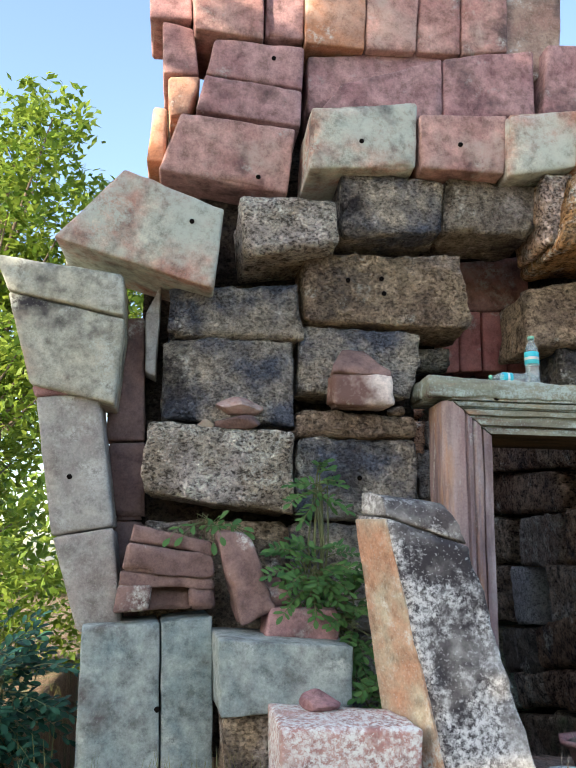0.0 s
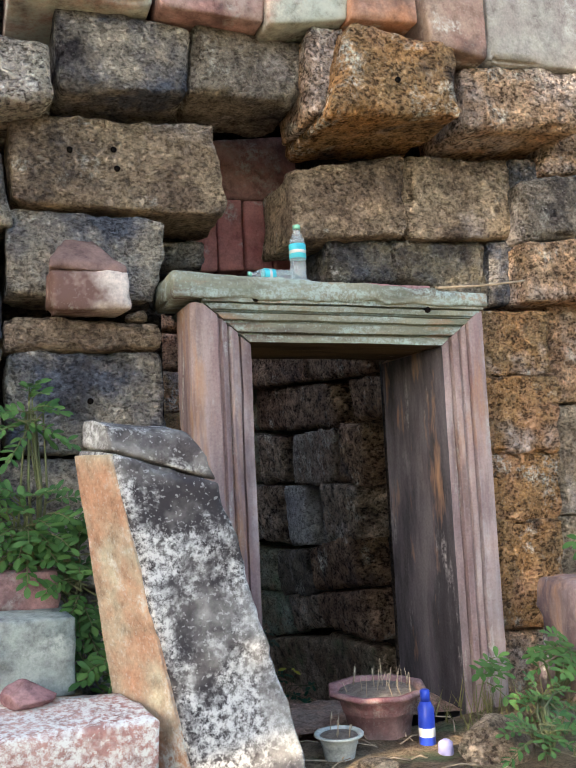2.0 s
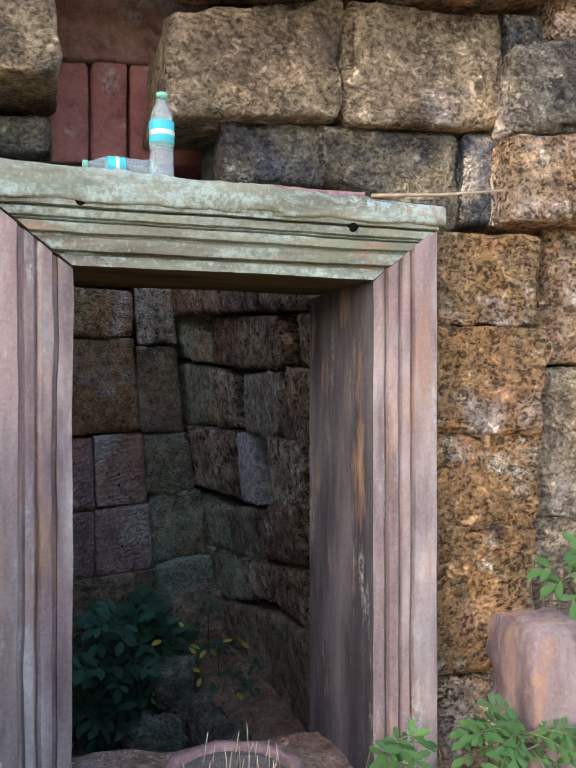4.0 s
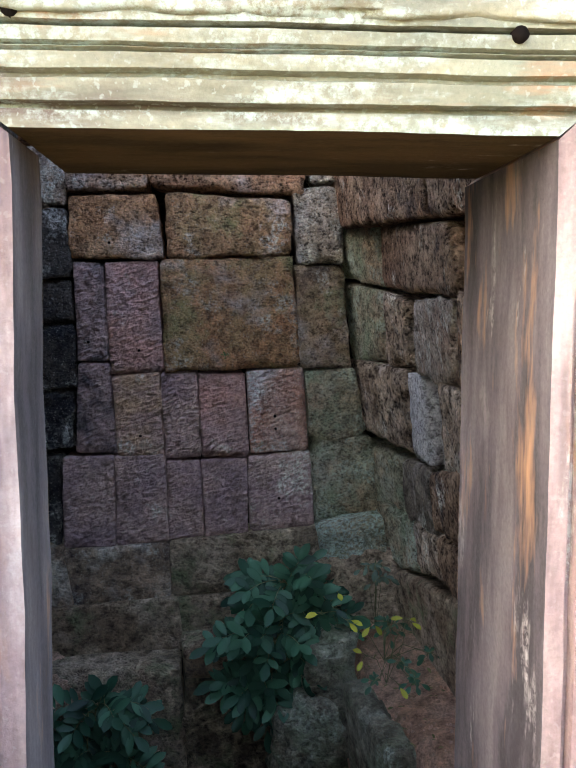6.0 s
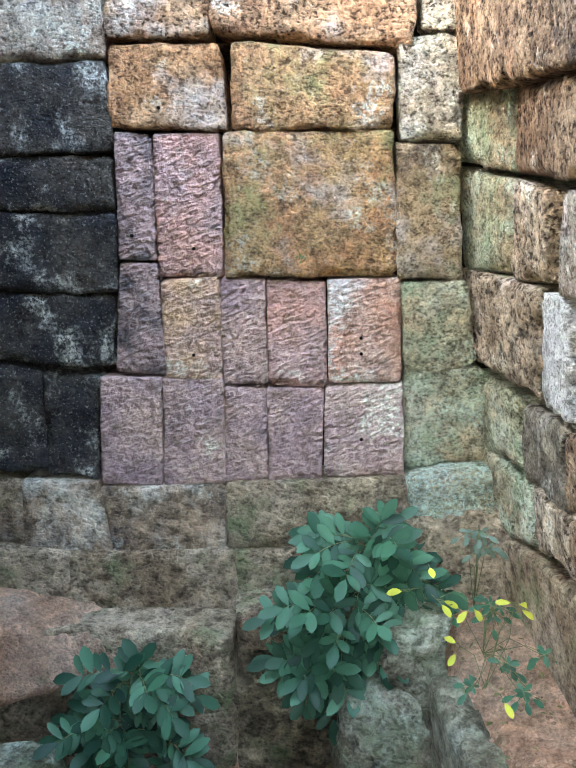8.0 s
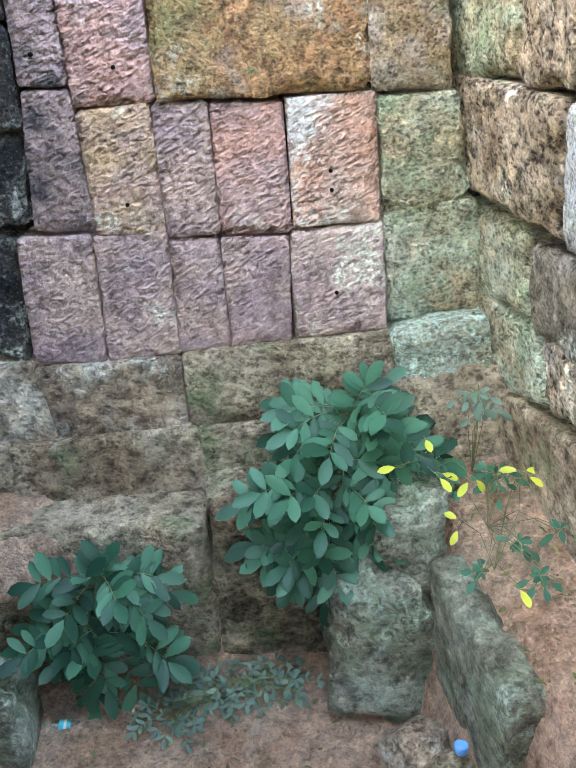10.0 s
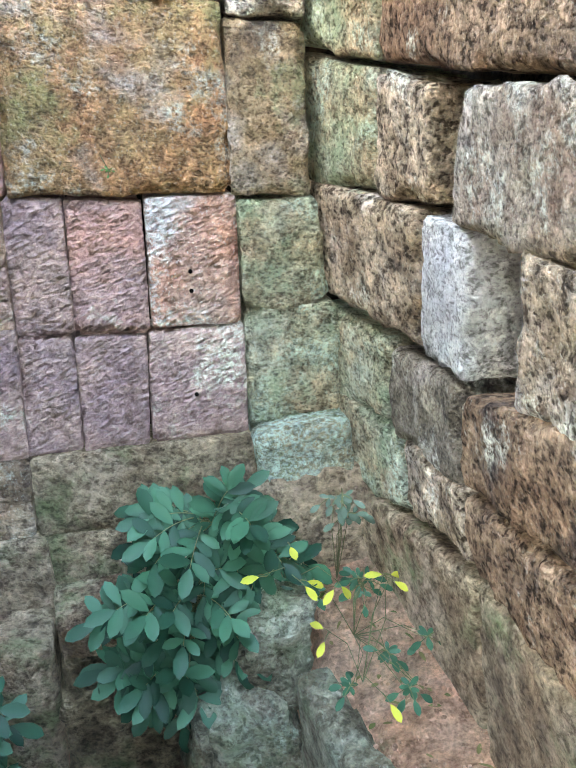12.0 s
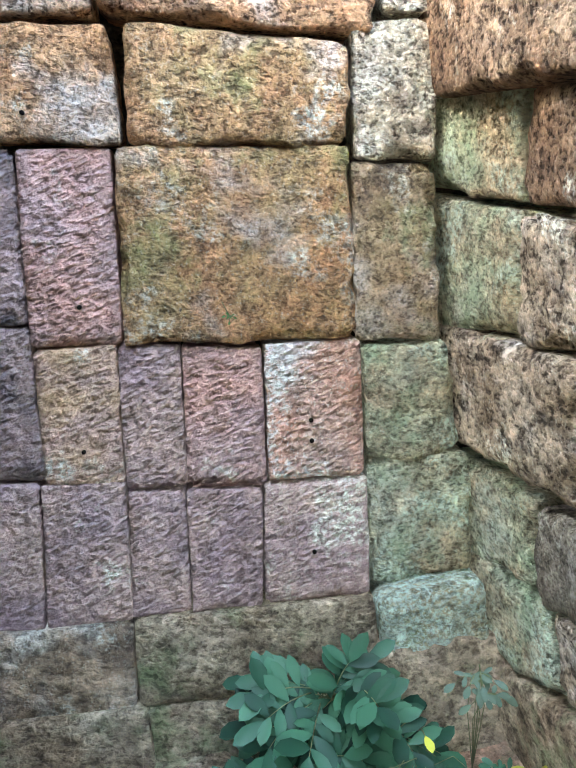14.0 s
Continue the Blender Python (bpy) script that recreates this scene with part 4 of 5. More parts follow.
def carved_band(name, u0, u1, v0, v1, y, label=""):
    """A band of the carved fragment: u along it, v up it, on a face that leans a little."""
    def at(u, v, d):
        lo = Vector((-0.05, d, 1.005)).lerp(Vector((0.382, d, 1.02)), u)
        hi = Vector((0.0, d, 1.375)).lerp(Vector((0.352, d, 1.305)), u)
        return lo.lerp(hi, v)
    worn_block(name, [at(u0, v1, y), at(u1, v1, y), at(u1, v0, y), at(u0, v0, y), at(u0, v1, 3.93), at(u1, v1, 3.93), at(u1, v0, 3.93), at(u0, v0, 3.93)], sand_brown, carved, label, r=0.016, rough=0.007, step=0.025, chip=0.06)


carved_band("top_band", 0.04, 1.0, 0.80, 1.0, 3.71)
carved_band("middle_band", 0.0, 1.0, 0.46, 0.79, 3.685)
carved_band("frieze", 0.0, 1.0, 0.30, 0.45, 3.70)
carved_band("foot", 0.0, 0.34, 0.0, 0.31, 3.69)
carved_band("foot", 0.72, 1.0, 0.0, 0.31, 3.69)
carved_band("recess", 0.30, 0.76, 0.0, 0.30, 3.80, "hollow under the carved arch")
tagged(worn_block("carved_stone", [(0.36, 3.66, 1.35), (0.507, 3.66, 1.338), (0.632, 3.6, 1.027), (0.483, 3.6, 0.958), (0.363, 3.84, 1.366), (0.504, 3.84, 1.355), (0.618, 3.8, 1.034), (0.47, 3.8, 0.964)], sand_brown, r=0.025, rough=0.010, step=0.025), "tilted brown carved sandstone piece leaning on the block", "carved stone")
tagged(worn_block("stone_block", [(0.602, 3.6, 1.036), (0.887, 3.6, 1.027), (0.885, 3.6, 0.904), (0.579, 3.6, 0.906), (0.594, 3.78, 1.053), (0.875, 3.78, 1.041), (0.873, 3.78, 0.91), (0.567, 3.78, 0.912)], sand_mauve, r=0.012, rough=0.006, step=0.03), "small reddish sandstone block lying on another", "stone block")
rock("rock", "wedge of pale broken sandstone", (0.64, 3.7, 1.036), (0.14, 0.14, 0.14), sand_mauve, 3)
rock("rock", "dark red rock on the white-crusted block", (0.769, 3.34, 0.673), (0.16, 0.15, 0.09), sand_mauve, 5)
rock("rock", "pink flat rock balanced on the laterite wall", (0.453, 3.92, 1.899), (0.26, 0.18, 0.10), sand_pink, 7, group="balanced rocks")
rock("rock", "flat brown rock lying on white laterite", (0.465, 3.92, 1.823), (0.29, 0.22, 0.09), sand_brown, 8, group="balanced rocks")
rock("rock", "pale grey pebble on the laterite wall", (0.312, 3.9, 1.82), (0.09, 0.09, 0.07), sand_pale, 9, group="balanced rocks")
chunk = thing("rock", "broken two-toned sandstone chunk lying on the wall", "rock", (1.029, 3.88, 1.949))
worn_block("chunk_body", [(0.884, 3.8, 2.102), (1.171, 3.8, 2.094), (1.194, 3.78, 1.948), (0.901, 3.8, 1.945), (0.892, 3.98, 2.108), (1.149, 3.98, 2.1), (1.171, 3.98, 1.954), (0.884, 3.98, 1.951)], chunk_stone, r=0.02, rough=0.008, step=0.02, chip=0.1).parent = chunk
worn_block("chunk_cap", [(0.888, 3.805, 2.143), (1.175, 3.805, 2.122), (1.173, 3.8, 2.093), (0.886, 3.8, 2.101), (0.962, 3.94, 2.254), (1.061, 3.94, 2.254), (1.149, 3.98, 2.099), (0.892, 3.98, 2.107)], sand_brown, r=0.012, rough=0.006, step=0.02, chip=0.08).parent = chunk
for _ob in chunk.children:
    _ob.matrix_parent_inverse = Matrix.Translation((-1.02, -3.88, -1.95))
chunk.children[1]["label"] = "brown wedge-shaped top"
rock("rock", "small brown rock on the crumbled course", (1.24, 3.98, 1.93), (0.10, 0.12, 0.07), lat_brown, 12)
tagged(worn_block("stone_post", [(2.84, 3.44, 0.82), (3.06, 3.42, 0.84), (3.11, 3.40, 0.2), (2.83, 3.42, 0.2), (2.855, 3.68, 0.84), (3.09, 3.70, 0.83), (3.11, 3.72, 0.2), (2.83, 3.72, 0.2)], door_stone, r=0.04, rough=0.014, step=0.03, chip=0.1), "worn broken sandstone post stump beside the path", "stone post")
for _i, (_x, _y, _s) in enumerate(((2.35, 3.35, 0.10), (2.60, 3.30, 0.16), (2.70, 3.15, 0.13), (1.78, 3.12, 0.11), (1.54, 3.45, 0.09), (2.50, 3.45, 0.08), (0.44, 3.2, 0.2), (0.26, 3.42, 0.13))):
    rock("rock", "small brown laterite rock on the ground", (_x, _y, ground_height(_x, _y) - 0.015), (_s * 1.4, _s, _s * 0.8), lat_brown, 40 + _i, group="ground rubble", turn=_i * 50)


# ---- offerings and litter ----
def bottle_profile(h, r):
    return [(r * 0.72, 0), (r * 0.98, h * 0.02), (r, h * 0.08), (r * 0.9, h * 0.2), (r * 0.96, h * 0.27), (r * 0.9, h * 0.33), (r * 0.97, h * 0.4), (r * 0.97, h * 0.66), (r * 0.86, h * 0.74), (r * 0.55, h * 0.84), (r * 0.40, h * 0.88), (r * 0.40, h * 0.93)]


def water_bottle(label, at, tip=None):
    ob = thing("water_bottle", label, "bottle", at, "water bottles")
    h, r = 0.245, 0.035
    for nm, prof, mat, lab in (("bottle_body", bottle_profile(h, r), clear_pet, "clear ribbed plastic body"),
                               ("label_band", [(r * 0.985, h * 0.42), (r * 1.01, h * 0.425), (r * 1.01, h * 0.66), (r * 0.985, h * 0.665)], teal_label, "teal and white paper band"),
                               ("label_stripe", [(r * 1.0, h * 0.50), (r * 1.02, h * 0.503), (r * 1.02, h * 0.555), (r * 1.0, h * 0.56)], white_plastic, "white stripe on the band"),
                               ("cap", [(r * 0.46, h * 0.93), (r * 0.46, h * 0.995), (r * 0.42, h)], green_cap, "pale green screw cap")):
        bm = bmesh.new()
        turned(bm, prof, 24)
        part(nm, bm, mat, ob, lab)
    if tip is not None:
        ob.matrix_basis = Matrix.Translation(at) @ tip
    return ob


water_bottle("standing clear water bottle with teal band on the lintel", (1.883, 3.8, 2.079))
water_bottle("clear water bottle lying on its side on the lintel", (1.866, 3.82, 2.113), Matrix.Rotation(radians(-90), 4, "Y") @ Matrix.Rotation(radians(30), 4, "Z") @ Matrix.Scale(0.8, 4))
water_bottle("crushed clear bottle lying on the chamber floor", (1.166, 6.62, -1.226), Matrix.Rotation(radians(-85), 4, "Y") @ Matrix.Scale(0.8, 4))
bm = bmesh.new()
turned(bm, [(0.024, 0), (0.026, 0.006), (0.026, 0.03), (0.02, 0.034)], 20)
tagged(link("bottle_cap", bm, light_blue), "light blue plastic cup on the chamber floor", "cup").location = (2.60, 6.19, -0.945)
rock("rock", "cracked pale boulder stone on the chamber floor", (2.46, 6.36, -1.22), (0.30, 0.26, 0.27), crusted, 60)
rock("rock", "dark earthy stone wedged at the foot of the slab", (2.59, 6.20, -1.22), (0.2, 0.22, 0.32), footing, 61)

rock("rock", "rough brown laterite rubble among the weeds", (2.20, 3.13, ground_height(2.20, 3.13) - 0.05), (0.30, 0.24, 0.20), lat_brown, 64)
rock("rock", "low laterite rubble at the foot of the post", (2.38, 3.30, ground_height(2.38, 3.30) - 0.05), (0.34, 0.2, 0.15), lat_brown, 65)

stick = bmesh.new()
tube(stick, [Vector((2.504, 3.76, 2.076)), Vector((2.735, 3.74, 2.091)), Vector((2.944, 3.72, 2.117))], 0.006, 0.004, 6)
tagged(link("bamboo_stick", stick, dry_wood), "thin dry bamboo stick lying on the lintel", "stick")
tagged(worn_block("rock", box_corners(2.17, 2.50, 3.80, 3.95, 2.072, 2.095), sand_mauve, r=0.008, rough=0.005, step=0.03), "flat reddish stone flake on the lintel", "rock")


def incense_pot(at, h, r, mat, label, sticks, seed):
    ob = thing("incense_pot", label, "pot", at)
    bm = bmesh.new()
    turned(bm, [(r * 0.56, 0), (r * 0.585, h * 0.04), (r * 0.57, h * 0.09), (r * 0.70, h * 0.62), (r * 0.73, h * 0.64), (r * 0.72, h * 0.68), (r * 0.75, h * 0.70), (r * 0.74, h * 0.74), (r * 0.77, h * 0.76), (r * 0.79, h * 0.84), (r * 0.98, h * 0.92), (r * 1.0, h * 0.96), (r * 0.97, h), (r * 0.82, h * 0.985), (r * 0.80, h * 0.90)], 8 if h > 0.15 else 20)
    part("pot_body", bm, mat, ob)
    bm = bmesh.new()
    turned(bm, [(r * 0.78, h * 0.88), (r * 0.74, h * 0.93), (r * 0.4, h * 1.0)], 16)
    part("ash_bed", bm, ash, ob, "grey ash filling")
    rnd = random.Random(seed)
    for _ in range(sticks):
        bm = bmesh.new()
        a, d = rnd.uniform(0, 6.28), r * 0.7 * rnd.random() ** 0.5
        p = Vector((d * math.cos(a), d * math.sin(a), h * 0.92))
        tube(bm, [p, p + Vector((rnd.uniform(-0.015, 0.015), rnd.uniform(-0.015, 0.015), rnd.uniform(0.04, 0.09)))], 0.0016, 0.0014, 5)
        part("incense_stick", bm, dry_wood, ob)
    return ob


incense_pot((2.034, 3.60, ground_height(2.034, 3.60) - 0.045), 0.215, 0.195, pot_clay, "dusty pink clay pot full of burnt incense sticks", 26, 5)
incense_pot((1.766, 3.37, ground_height(1.766, 3.37) - 0.02), 0.10, 0.085, tub_grey, "small white tub with a few incense sticks", 7, 6)
can = thing("spray_bottle", "slim blue bottle with white lettering bars by the pot", "bottle", (2.11, 3.38, ground_height(2.11, 3.38) - 0.005))
bm = bmesh.new()
turned(bm, [(0.026, 0), (0.029, 0.005), (0.029, 0.125), (0.020, 0.145), (0.013, 0.15)], 20)
part("bottle_body", bm, blue_plastic, can)
bm = bmesh.new()
turned(bm, [(0.0285, 0.03), (0.0297, 0.032), (0.0297, 0.06), (0.0285, 0.062)], 20)
part("lettering_bar", bm, white_plastic, can, "white bars of lettering")
bm = bmesh.new()
turned(bm, [(0.017, 0.148), (0.017, 0.185), (0.014, 0.188)], 16)
part("cap", bm, blue_plastic, can, "dark blue cap")
for _nm, _lab, _mat, _x, _y, _s in (("plastic_cup", "crumpled lavender plastic cup", lavender, 2.11, 3.26, 0.027), ("bottle_cap", "dark blue plastic cap in the weeds", blue_plastic, 2.42, 3.43, 0.02), ("plastic_scrap", "white plastic scrap in the weeds", white_plastic, 2.50, 3.35, 0.026)):
    bm = bmesh.new()
    turned(bm, [(_s * 0.8, 0), (_s, _s * 0.4), (_s * 0.9, _s * 1.6), (_s * 0.5, _s * 1.9)], 14)
    for v in bm.verts:
        v.co += Vector((1, 1, 0.5)) * 0.2 * _s * noise.noise(v.co * 60)
    tagged(link(_nm, bm, _mat), _lab, "litter").location = (_x, _y, ground_height(_x, _y) - 0.003)
_tw = bmesh.new()
_r = random.Random(77)
for _i in range(40):
    _x, _y = _r.uniform(1.55, 2.6), _r.uniform(2.9, 3.6)
    _a = _r.uniform(0, 6.28)
    _l = _r.uniform(0.04, 0.16)
    _p = Vector((_x, _y, ground_height(_x, _y) + 0.006))
    _e = Vector((_x + _l * math.cos(_a), _y + _l * math.sin(_a), 0))
    _e.z = ground_height(_e.x, _e.y) + 0.012
    tube(_tw, [_p, _p.lerp(_e, 0.5) + Vector((0, 0, 0.01)), _e], 0.003, 0.0015, 5)
tagged(link("dry_twigs", _tw, dry_wood), "pale dry twigs and roots on the ground", "twigs", kind="stuff")
_gr = bmesh.new()
for _i in range(900):
    _x, _y = _r.choice(((_r.uniform(2.3, 3.3), _r.uniform(2.9, 3.7)), (_r.uniform(-0.1, 0.7), _r.uniform(3.05, 3.6)), (_r.uniform(-1.5, -0.3), _r.uniform(2.6, 6.0))))
    _z = ground_height(_x, _y) - 0.005
    _h = _r.uniform(0.05, 0.17)
    _o = Vector((_r.uniform(-0.06, 0.06), _r.uniform(-0.06, 0.06), _h))
    _w = Vector((_r.uniform(-1, 1), _r.uniform(-1, 1), 0)).normalized() * 0.003
    _b = Vector((_x, _y, _z))
    _gr.faces.new([_gr.verts.new(v) for v in (_b - _w, _b + _w, _b + _o * 0.6 + _w * 0.6, _b + _o)])
tagged(link("dry_grass", _gr, grass_dry), "thin dry grass tufts", "grass", kind="stuff")

# ---- stones on the chamber floor ----
tagged(worn_block("stone_block", [(2.456, 7.2, 0.053), (2.946, 7.2, 0.114), (3.011, 7.16, -0.57), (2.444, 7.16, -0.63), (2.435, 7.42, 0.037), (2.925, 7.42, 0.097), (2.985, 7.42, -0.588), (2.418, 7.42, -0.645)], footing, r=0.05, rough=0.02), "worn footing block in the chamber corner", "stone block")
tagged(worn_block("stone_block", [(0.203, 7, -0.54), (1.672, 7, -0.506), (1.695, 6.98, -1.307), (0.192, 6.98, -1.392), (0.189, 7.4, -0.562), (1.635, 7.4, -0.503), (1.662, 7.4, -1.328), (0.175, 7.4, -1.437)], footing, r=0.05, rough=0.018), "long worn laterite bench block along the wall", "stone block")
tagged(worn_block("stone_block", [(1.68, 6.99, -0.394), (1.983, 7, -0.343), (2.014, 6.99, -0.559), (1.686, 6.99, -0.571), (1.642, 7.4, -0.415), (1.944, 7.4, -0.365), (1.974, 7.4, -0.58), (1.648, 7.4, -0.589)], footing, r=0.04, rough=0.014), "mossy laterite block on the bench", "stone block")
tagged(worn_block("stone_block", [(1.684, 7.01, -0.578), (2.352, 7.01, -0.529), (2.386, 6.97, -1.232), (1.707, 6.97, -1.305), (1.648, 7.4, -0.595), (2.313, 7.4, -0.552), (2.346, 7.4, -1.253), (1.673, 7.4, -1.327)], footing_shaded, r=0.05, rough=0.018), "laterite block below the large plant, coloured for its shade", "stone block")
tagged(worn_block("boulder", [(2.37, 6.76, -0.27), (2.63, 6.74, -0.24), (2.65, 6.66, -0.70), (2.36, 6.68, -0.70), (2.38, 7.1, -0.25), (2.66, 7.1, -0.24), (2.66, 7.1, -0.70), (2.34, 7.1, -0.70)], mossed_rock, r=0.10, rough=0.03, step=0.03, chip=0.15), "mossy grey boulder lying on another at the bank", "boulder")
tagged(worn_block("boulder", [(2.19, 6.66, -0.58), (2.56, 6.62, -0.58), (2.60, 6.52, -1.24), (2.16, 6.54, -1.24), (2.20, 7.02, -0.56), (2.60, 7.02, -0.58), (2.64, 7.02, -1.24), (2.16, 7.02, -1.24)], mossed_rock, r=0.13, rough=0.03, step=0.03, chip=0.15), "dark boulder at the foot of the bank", "boulder")
tagged(worn_block("stone_slab", [(2.53, 6.64, -0.43), (2.67, 5.97, -0.48), (2.72, 5.95, -1.25), (2.60, 6.60, -1.25), (2.67, 6.68, -0.42), (2.81, 6.0, -0.46), (2.88, 5.99, -1.25), (2.74, 6.63, -1.25)], mossed_rock, r=0.045, rough=0.02, step=0.03, chip=0.12), "tilted mossy slab holding back the red earth", "stone slab")
tagged(worn_block("stone_block", [(0.545, 6.45, -0.908), (0.971, 6.4, -0.965), (0.997, 6.38, -1.397), (0.543, 6.42, -1.421), (0.537, 6.75, -0.894), (0.931, 6.75, -0.949), (0.959, 6.75, -1.413), (0.537, 6.75, -1.443)], mossed_rock, r=0.06, rough=0.02), "mossy rounded block on the chamber floor", "stone block")
for _i, (_x, _y, _s) in enumerate(((2.01, 6.62, 0.07), (2.13, 6.70, 0.05), (2.23, 6.50, 0.08), (1.86, 6.5, 0.05), (2.34, 6.25, 0.06), (1.6, 6.38, 0.04))):
    rock("rock", "small red-brown clod on the chamber floor", (_x, _y, pit_height(_x, _y) - 0.01), (_s * 1.3, _s, _s * 0.8), earth, 70 + _i, group="floor clods", turn=40 * _i)

_gv = bmesh.new()
_r = random.Random(91)
for _i in range(700):
    if _i % 3:
        _x, _y = _r.uniform(2.55, 3.1), _r.uniform(5.6, 7.15)
    else:
        _x, _y = _r.uniform(1.0, 2.6), _r.uniform(6.0, 6.9)
    _s = _r.uniform(0.003, 0.011)
    _z = pit_height(_x, _y)
    _m = Matrix.Translation((_x, _y, _z)) @ Euler((_r.uniform(0, 3), _r.uniform(0, 3), _r.uniform(0, 3))).to_matrix().to_4x4() @ Matrix.Diagonal((_s * 1.4, _s, _s * 0.8, 1))
    bmesh.ops.create_icosphere(_gv, subdivisions=1, radius=1.0, matrix=_m)
tagged(link("gravel", _gv, earth), "crumbs of red earth and gravel", "gravel", kind="stuff")
_dl = bmesh.new()
for _i in range(90):
    _x, _y = _r.choice(((_r.uniform(2.6, 3.05), _r.uniform(5.8, 7.0)), (_r.uniform(1.0, 2.5), _r.uniform(6.1, 6.9))))
    _b = Vector((_x, _y, pit_height(_x, _y) + 0.006))
    _w = Vector((_r.uniform(-1, 1), _r.uniform(-1, 1), _r.uniform(-0.1, 0.3)))
    leaflet(_dl, _b, _w, Vector((0, 0, 1)), _r.uniform(0.02, 0.05), _r.uniform(0.01, 0.02))
tagged(link("dead_leaves", _dl, grass_dry), "scattered dry leaves on the chamber floor", "leaves", kind="stuff")

tagged(worn_block("earth_mound", [(0.206, 6.98, -0.415), (0.963, 7.02, -0.522), (1.195, 6.9, -0.7), (0.202, 6.78, -0.971), (0.189, 7.45, -0.389), (0.929, 7.45, -0.502), (1.151, 7.45, -0.661), (0.175, 7.45, -1.036)], earth, r=0.08, rough=0.03, step=0.05, chip=0.1), "slope of pale red earth lying on the bench", "earth mound")


# ---- blocks of the walls ----
# front of the tower
stone(wall_front, sand_pink, "y", 4.02, 0.5, 0.124, 4.649, 0.540, 4.697, 0.553, 3.973, 0.183, 4.003)
stone(wall_front, sand_mauve, "y", 4.06, 0.5, 0.558, 4.732, 0.772, 4.757, 0.777, 4.020, 0.570, 4.013)
stone(wall_front, sand_orange, "y", 4.02, 0.5, 0.775, 4.724, 1.130, 4.766, 1.107, 3.970, 0.782, 3.976)
stone(wall_front, sand_pink, "y", 4.02, 0.5, 1.138, 4.767, 1.442, 4.794, 1.398, 3.983, 1.113, 3.971)
stone(wall_front, sand_pink, "y", 4.03, 0.5, 1.446, 4.804, 1.681, 4.830, 1.655, 3.998, 1.406, 3.990)
stone(wall_front, sand_pink, "y", 4.02, 0.5, 1.685, 4.821, 1.962, 4.853, 1.923, 4.033, 1.660, 3.993)
stone(wall_front, sand_mauve, "y", 4.04, 0.4, 0.290, 3.967, 0.776, 3.962, 0.770, 3.705, 0.251, 3.756)
stone(wall_front, sand_mauve, "y", 4, 0.4, 0.248, 3.724, 0.764, 3.675, 0.756, 3.466, 0.205, 3.513)
stone(wall_front, sand_pink, "y", 3.95, 0.4, 0.132, 3.467, 0.723, 3.420, 0.687, 3.058, 0.031, 3.141)
stone(wall_front, sand_mauve, "y", 4.08, 0.4, 0.803, 3.940, 1.551, 4.040, 1.558, 3.884, 0.808, 3.592)
stone(wall_front, sand_mauve, "y", 4, 0.35, 0.977, 3.739, 1.535, 3.941, 1.534, 3.572, 0.831, 3.533)
stone(wall_front, sand_mauve, "y", 4, 0.35, 1.542, 3.946, 2.063, 4.044, 2.062, 3.633, 1.540, 3.572)
stone(wall_front, sand_dark, "y", 4.1, 0.5, 1.810, 4.495, 2.309, 4.583, 2.270, 3.982, 1.796, 3.829)
stone(wall_front, sand_mauve, "y", 4, 0.4, 2.148, 4.098, 2.639, 4.120, 2.636, 3.704, 2.106, 3.637)
stone(wall_front, sand_pale, "y", 4, 0.4, 2.447, 4.052, 3.011, 4.004, 3.168, 3.827, 2.413, 3.724)
stone(wall_front, sand_mauve, "y", 4.1, 0.4, -0.085, 4.691, 0.119, 4.716, 0.166, 4.110, -0.062, 4.093)
stone(wall_front, sand_mauve, "y", 4.12, 0.4, 0.005, 4.102, 0.177, 4.065, 0.214, 3.795, 0.022, 3.779)
stone(wall_front, sand_orange, "y", 4.12, 0.4, 0.049, 3.772, 0.225, 3.787, 0.170, 3.559, 0.071, 3.535)
stone(wall_front, sand_orange, "y", 4.2, 0.4, -0.023, 3.635, 0.051, 3.629, 0.054, 3.312, -0.044, 3.306)
stone(wall_front, sand_pink, "y", 4.45, 0.2, 1.502, 2.898, 2.181, 3.009, 2.165, 2.661, 1.505, 2.635)
stone(wall_front, sand_red, "y", 4.46, 0.2, 1.504, 2.619, 1.744, 2.641, 1.746, 2.287, 1.509, 2.265)
stone(wall_front, sand_red, "y", 4.46, 0.2, 1.753, 2.646, 1.881, 2.652, 1.883, 2.300, 1.753, 2.288)
stone(wall_front, sand_red, "y", 4.46, 0.2, 1.891, 2.646, 2.032, 2.658, 2.031, 2.297, 1.890, 2.300)
stone(wall_front, sand_red, "y", 4.46, 0.2, 2.040, 2.660, 2.215, 2.668, 2.232, 2.316, 2.039, 2.298)
stone(wall_front, lat_dark, "y", 4.2, 0.2, 1.409, 2.345, 1.606, 2.359, 1.610, 2.247, 1.411, 2.226)
stone(wall_front, sand_patch, "y", 3.68, 0.45, 0.769, 3.394, 1.300, 3.468, 1.282, 3.115, 0.757, 3.070)
stone(wall_front, sand_pink, "y", 3.66, 0.45, 1.304, 3.393, 1.750, 3.425, 1.735, 3.109, 1.308, 3.107)
stone(wall_front, sand_patch, "y", 3.62, 0.45, 1.741, 3.409, 2.108, 3.464, 2.081, 3.153, 1.729, 3.077)
stone(wall_front, sand_orange, "y", 3.58, 0.45, 2.098, 3.478, 2.395, 3.467, 2.395, 3.169, 2.080, 3.141)
